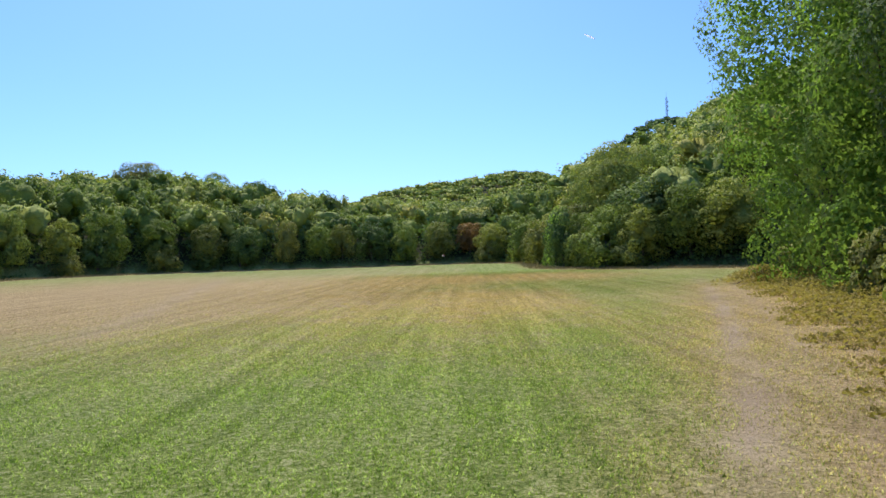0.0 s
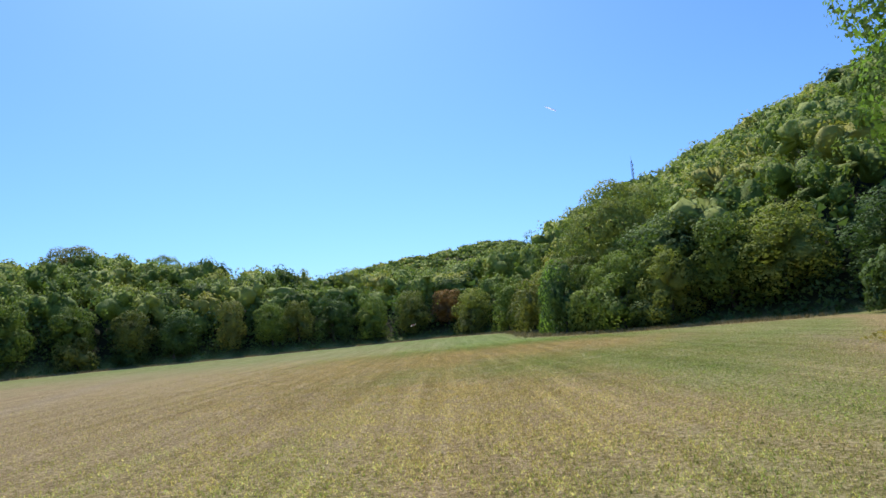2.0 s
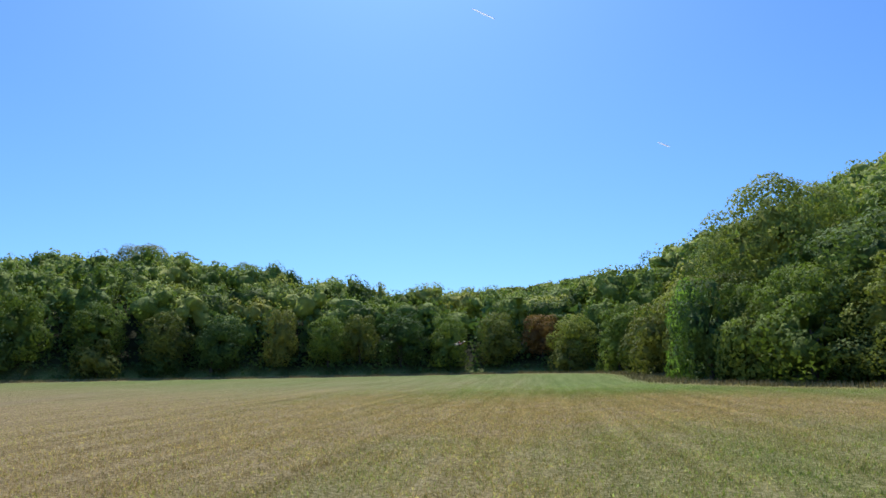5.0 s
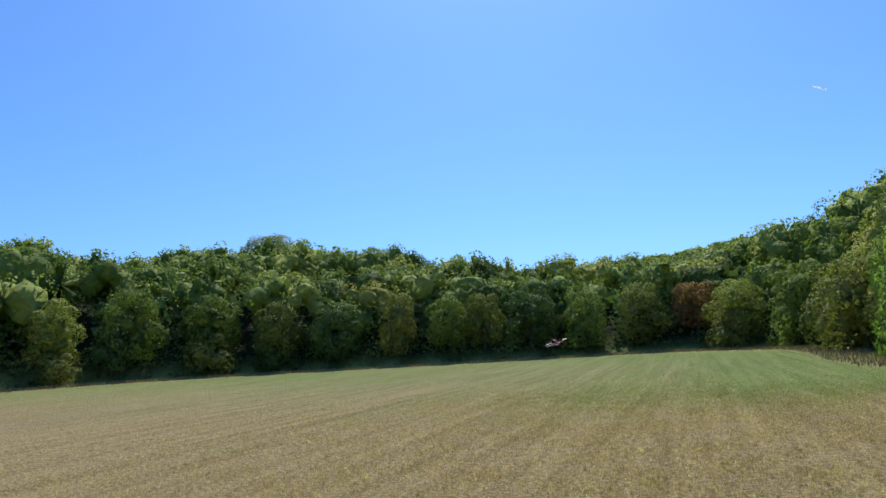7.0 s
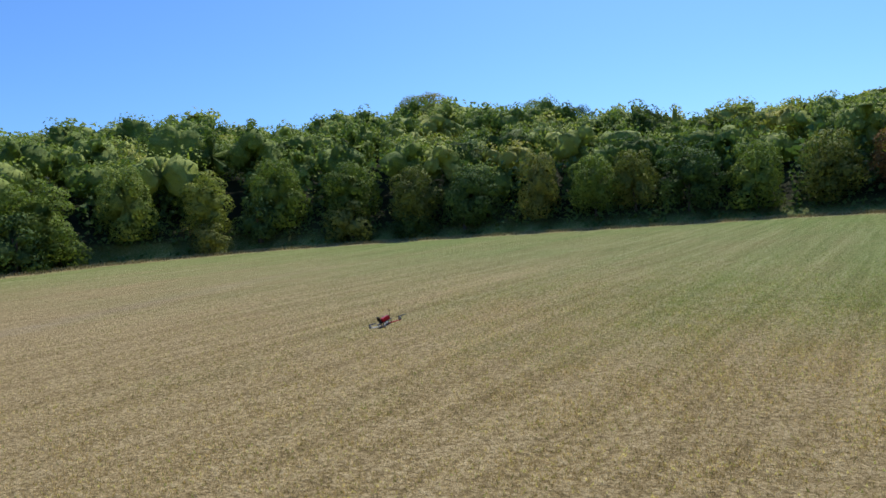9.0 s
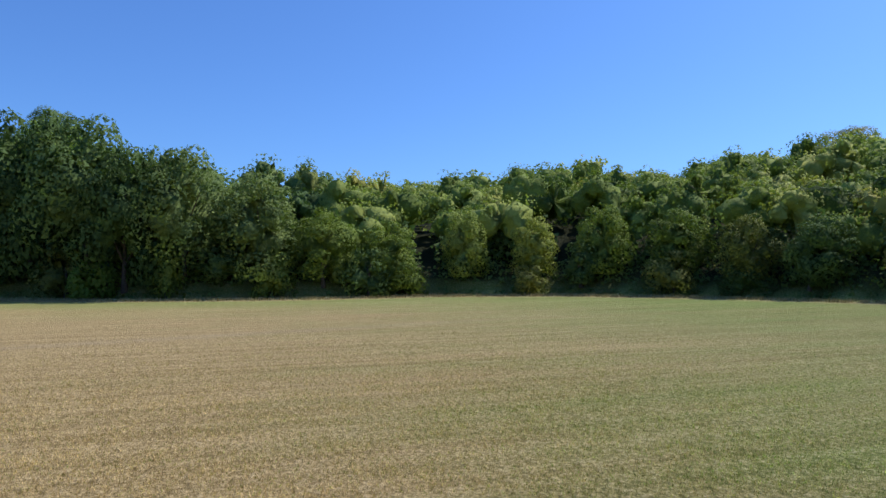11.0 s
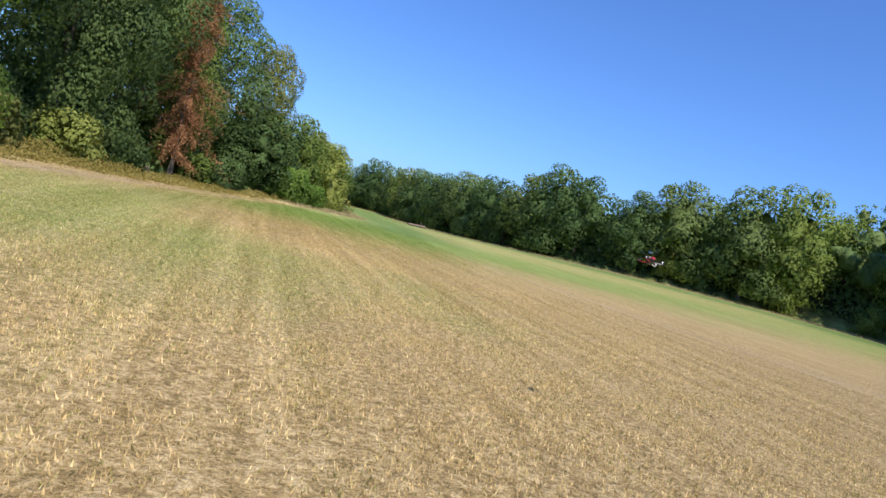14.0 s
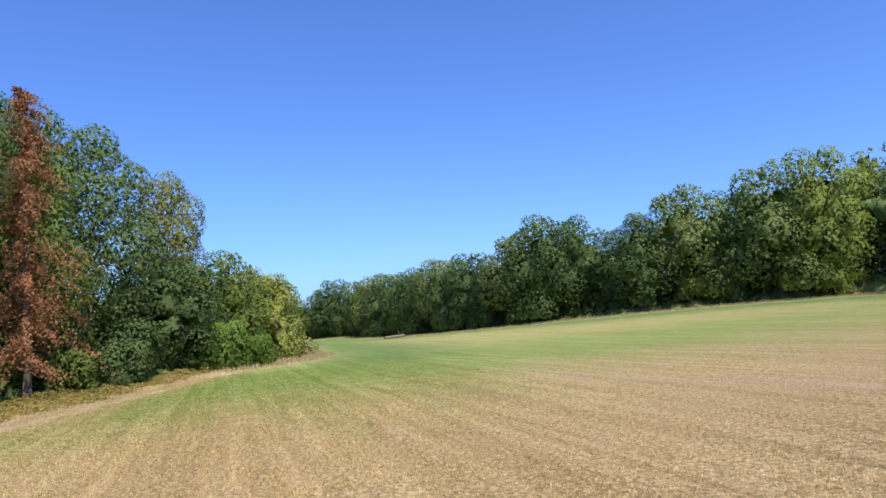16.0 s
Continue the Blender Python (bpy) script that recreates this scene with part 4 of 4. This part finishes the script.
def stump(x, y, rad, tall, seed):
    """A sawn stump with flared roots and a pale top."""
    r = random.Random(seed)
    root = tagged(new("tree_stump"), "dark sawn tree stump at the wood's edge", "stump", "stumps at the wood's edge")
    bm = bmesh.new()
    rings = []
    for k in range(6):
        f = k / 5
        q = rad * (1.35 - 0.45 * min(1, f * 2.2))
        rings.append([bm.verts.new((q * (1 + 0.12 * math.sin(3 * a + seed)) * math.cos(a) + r.uniform(-0.01, 0.01),
                                    q * (1 + 0.12 * math.cos(4 * a + seed)) * math.sin(a) + r.uniform(-0.01, 0.01), tall * f - 0.05))
                      for a in (6.2832 * i / 18 for i in range(18))])
    for lo, hi in zip(rings, rings[1:]):
        for i in range(18):
            bm.faces.new((lo[i], lo[(i + 1) % 18], hi[(i + 1) % 18], hi[i]))
    bm.faces.new(rings[-1])
    part("bark", to_mesh("bark", bm, BARK), root)
    part("cut_face", to_mesh("cut_face", rod(rad * 0.82, rad * 0.80, 0.02, Matrix.Translation((0, 0, tall - 0.044)), 24), CUT), root, "pale sawn face")
    root.location = (x, y, ground_at(x, y))
    return root


stump(13.0, 11.6, 0.42, 0.75, 1)
stump(14.0, 13.0, 0.36, 0.6, 2)


def branch_heap(x, y, sx, sy, tall, seed, label):
    """A heap of cut branches grown over with leaves."""
    r = random.Random(seed)
    root = tagged(new("brush_heap"), label, "brush heap")
    for _ in range(26):
        a, e = r.uniform(0, 6.28), r.uniform(-0.2, 0.5)
        ln = r.uniform(0.8, 1.9)
        c = Vector((r.gauss(0, sx * 0.35), r.gauss(0, sy * 0.35), r.uniform(0.1, tall)))
        m = Matrix.Translation(c) @ Matrix.Rotation(a, 4, "Z") @ Matrix.Rotation(radians(90) - e, 4, "Y")
        part("branch", to_mesh("branch", rod(r.uniform(0.02, 0.045), 0.008, ln, m, 6), DEADWOOD), root)
    q = np.random.default_rng(seed)
    n = 2600
    p = np.stack([q.normal(0, sx * 0.5, n), q.normal(0, sy * 0.5, n), np.zeros(n)], -1)
    p[:, 2] = tall * np.exp(-(p[:, 0] / sx) ** 2 - (p[:, 1] / sy) ** 2) * q.uniform(0.45, 1.1, n)
    v, f = leaf_cards(p, np.tile((0.0, 0.0, 1.0), (n, 1)), 0.09, q, 0.8)
    part("overgrowth", mesh_of("overgrowth", v, f, WEED), root, "yellow-green creeping leaves")
    root.location = (x, y, ground_at(x, y))
    return root


branch_heap(20.0, 44.5, 2.4, 1.6, 1.1, 3, "heap of cut branches overgrown with weeds beside the track")
branch_heap(15.0, 17.0, 1.1, 0.9, 0.7, 4, "small heap of dead branches beside the stumps")


def fallen_log(x, y, turn):
    root = tagged(new("fallen_log"), "pale fallen log with a broken stub in the grass", "log")
    m = Matrix.Rotation(radians(90), 4, "Y")
    bm = rod(0.34, 0.26, 5.2, Matrix.Translation((0, 0, 0.3)) @ m, 14)
    for v in bm.verts:
        v.co.z += 0.05 * math.sin(v.co.x * 1.7)
    part("log_trunk", to_mesh("log_trunk", bm, DEADWOOD), root)
    part("stub", to_mesh("stub", rod(0.13, 0.08, 1.1, Matrix.Translation((-1.2, 0.1, 0.85)) @ Matrix.Rotation(radians(12), 4, "X"), 10), BARK), root, "dark broken branch stub")
    part("sawn_end", to_mesh("sawn_end", rod(0.30, 0.30, 0.04, Matrix.Translation((-2.6, 0, 0.3)) @ m, 18), CUT), root, "pale sawn end")
    root.matrix_basis = pose(x, y, ground_at(x, y) - 0.03, 0, 0, turn)
    return root


fallen_log(-33.5, -88.0, 25)


# ---- far things ----
def lattice_mast(x, y, tall):
    """A guyed lattice radio mast on the far hilltop, with a low service hut."""
    z = ground_at(x, y)
    root = tagged(new("radio_mast"), "tall grey lattice radio mast on a distant wooded hilltop", "radio mast")
    w = 1.7
    legs = [(w * math.cos(a), w * math.sin(a)) for a in (0.5, 2.6, 4.7)]
    for lx, ly in legs:
        part("leg", to_mesh("leg", rod(0.42, 0.3, tall, Matrix.Translation((lx, ly, tall / 2)), 6), STEEL), root)
    for k in range(int(tall / 4)):
        for (ax, ay), (bx, by) in zip(legs, legs[1:] + legs[:1]):
            a, b = Vector((ax, ay, 4 * k)), Vector((bx, by, 4 * k + 4))
            m = Matrix.Translation((a + b) / 2) @ (b - a).to_track_quat("Z", "Y").to_matrix().to_4x4()
            part("brace", to_mesh("brace", rod(0.2, 0.2, (b - a).length, m, 5), STEEL), root)
    part("aerial", to_mesh("aerial", rod(0.35, 0.2, 9, Matrix.Translation((0, 0, tall + 4)), 8), WHITE), root, "pale top aerial")
    for k, h in enumerate((0.45, 0.62, 0.8)):
        part("dish", to_mesh("dish", rod(1.5, 1.1, 0.7, Matrix.Translation((1.9, -1.4, tall * h)) @ Matrix.Rotation(radians(70 + 20 * k), 4, "X"), 14), WHITE), root, "white dish aerial")
    root.location = (x, y, z)
    hut = tagged(new("service_hut"), "low service hut beside the radio mast", "hut")
    part("wall", to_mesh("wall", box(11, 7, 5, Matrix.Translation((0, 0, 2.5)), 0.1), DEADWOOD), hut)
    part("roof", to_mesh("roof", box(12, 8, 0.8, Matrix.Translation((0, 0, 5.3)), 0.1), STEEL), hut)
    hut.location = (x + 14, y - 4, ground_at(x + 14, y - 4) + 3)


lattice_mast(386.0, 1290.0, 46.0)

VAPOUR, n, l = material("vapour")
thin = n.new("ShaderNodeBsdfTranslucent")
thin.inputs["Color"].default_value = (0.95, 0.95, 0.97, 1)
l.new(thin.outputs[0], n["Material Output"].inputs["Surface"])


def contrail(az, el, span, lean):
    """A short condensation trail high up: a thin tapering wisp."""
    far = 3600.0
    a, e = radians(az), radians(el)
    c = Vector((-math.sin(a) * math.cos(e), math.cos(a) * math.cos(e), math.sin(e))) * far
    side = Vector((math.cos(a), math.sin(a), 0))
    up = side.cross(c.normalized()) * -1
    way = (side * math.cos(radians(lean)) + up * math.sin(radians(lean))).normalized()
    ln = far * math.tan(radians(span))
    bm = bmesh.new()
    prev = None
    r = random.Random(int(az * 10))
    for k in range(13):
        f = k / 12
        rad = (0.9 + 2.4 * f * (1 - f)) * 2.6 * r.uniform(0.85, 1.15)
        o = way * (ln * (f - 0.5)) + up * r.uniform(-0.6, 0.6)
        ring = [bm.verts.new(o + rad * (math.cos(t) * up + math.sin(t) * c.normalized())) for t in (6.2832 * i / 8 for i in range(8))]
        if prev:
            for i in range(8):
                bm.faces.new((prev[i], prev[(i + 1) % 8], ring[(i + 1) % 8], ring[i]))
        prev = ring
    t = tagged(new("contrail", to_mesh("contrail", bm, VAPOUR, True)), "short white condensation trail in the blue sky", "contrail", "contrails")
    t.location = c
    return t


contrail(-10.8, 17.4, 0.95, 28)
contrail(3.8, 28.7, 1.9, 26)


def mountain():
    """A far rocky mountain beyond the woods, with the blue haze of distance painted into its colour."""
    m, n, l = material("hazed_rock")
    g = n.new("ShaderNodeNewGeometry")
    # blue of the distant air mixed into the rock's base colour
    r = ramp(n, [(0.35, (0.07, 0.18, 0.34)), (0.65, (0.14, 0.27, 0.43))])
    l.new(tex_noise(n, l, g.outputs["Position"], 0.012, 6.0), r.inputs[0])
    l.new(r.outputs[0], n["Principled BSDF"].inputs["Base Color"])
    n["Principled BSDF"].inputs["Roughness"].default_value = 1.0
    a = radians(145)
    cx, cy = -math.sin(a) * 3700, 60 + math.cos(a) * 3700
    u = np.linspace(-1, 1, 70)
    U, V = np.meshgrid(u, np.linspace(-1, 1, 30))
    ridge = 0.56 * np.exp(-(U / 0.6) ** 4) + 0.2 * np.clip((U + 0.34) / 0.28, 0, 1) * np.clip((0.10 - U) / 0.04, 0, 1)
    ridge += 0.012 * np.sin(23 * U) + 0.01 * np.sin(47 * U + 1)
    H = 600 * ridge * np.clip(1 - np.abs(V), 0, 1) ** 0.8 * (1 - U**6) + 12 * np.sin(9 * V + 14 * U)
    X = cx + U * 900 * math.cos(a) + V * 500 * -math.sin(a)
    Y = cy + U * 900 * math.sin(a) + V * 500 * math.cos(a)
    w, h = U.shape[1], U.shape[0]
    i = (np.arange(h - 1)[:, None] * w + np.arange(w - 1)).ravel()
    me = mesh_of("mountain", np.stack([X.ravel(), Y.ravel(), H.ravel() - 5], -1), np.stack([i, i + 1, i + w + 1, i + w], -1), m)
    return tagged(new("mountain", me), "distant rocky mountain above the woods, with blue haze put into its colour", "mountain", kind="structure")


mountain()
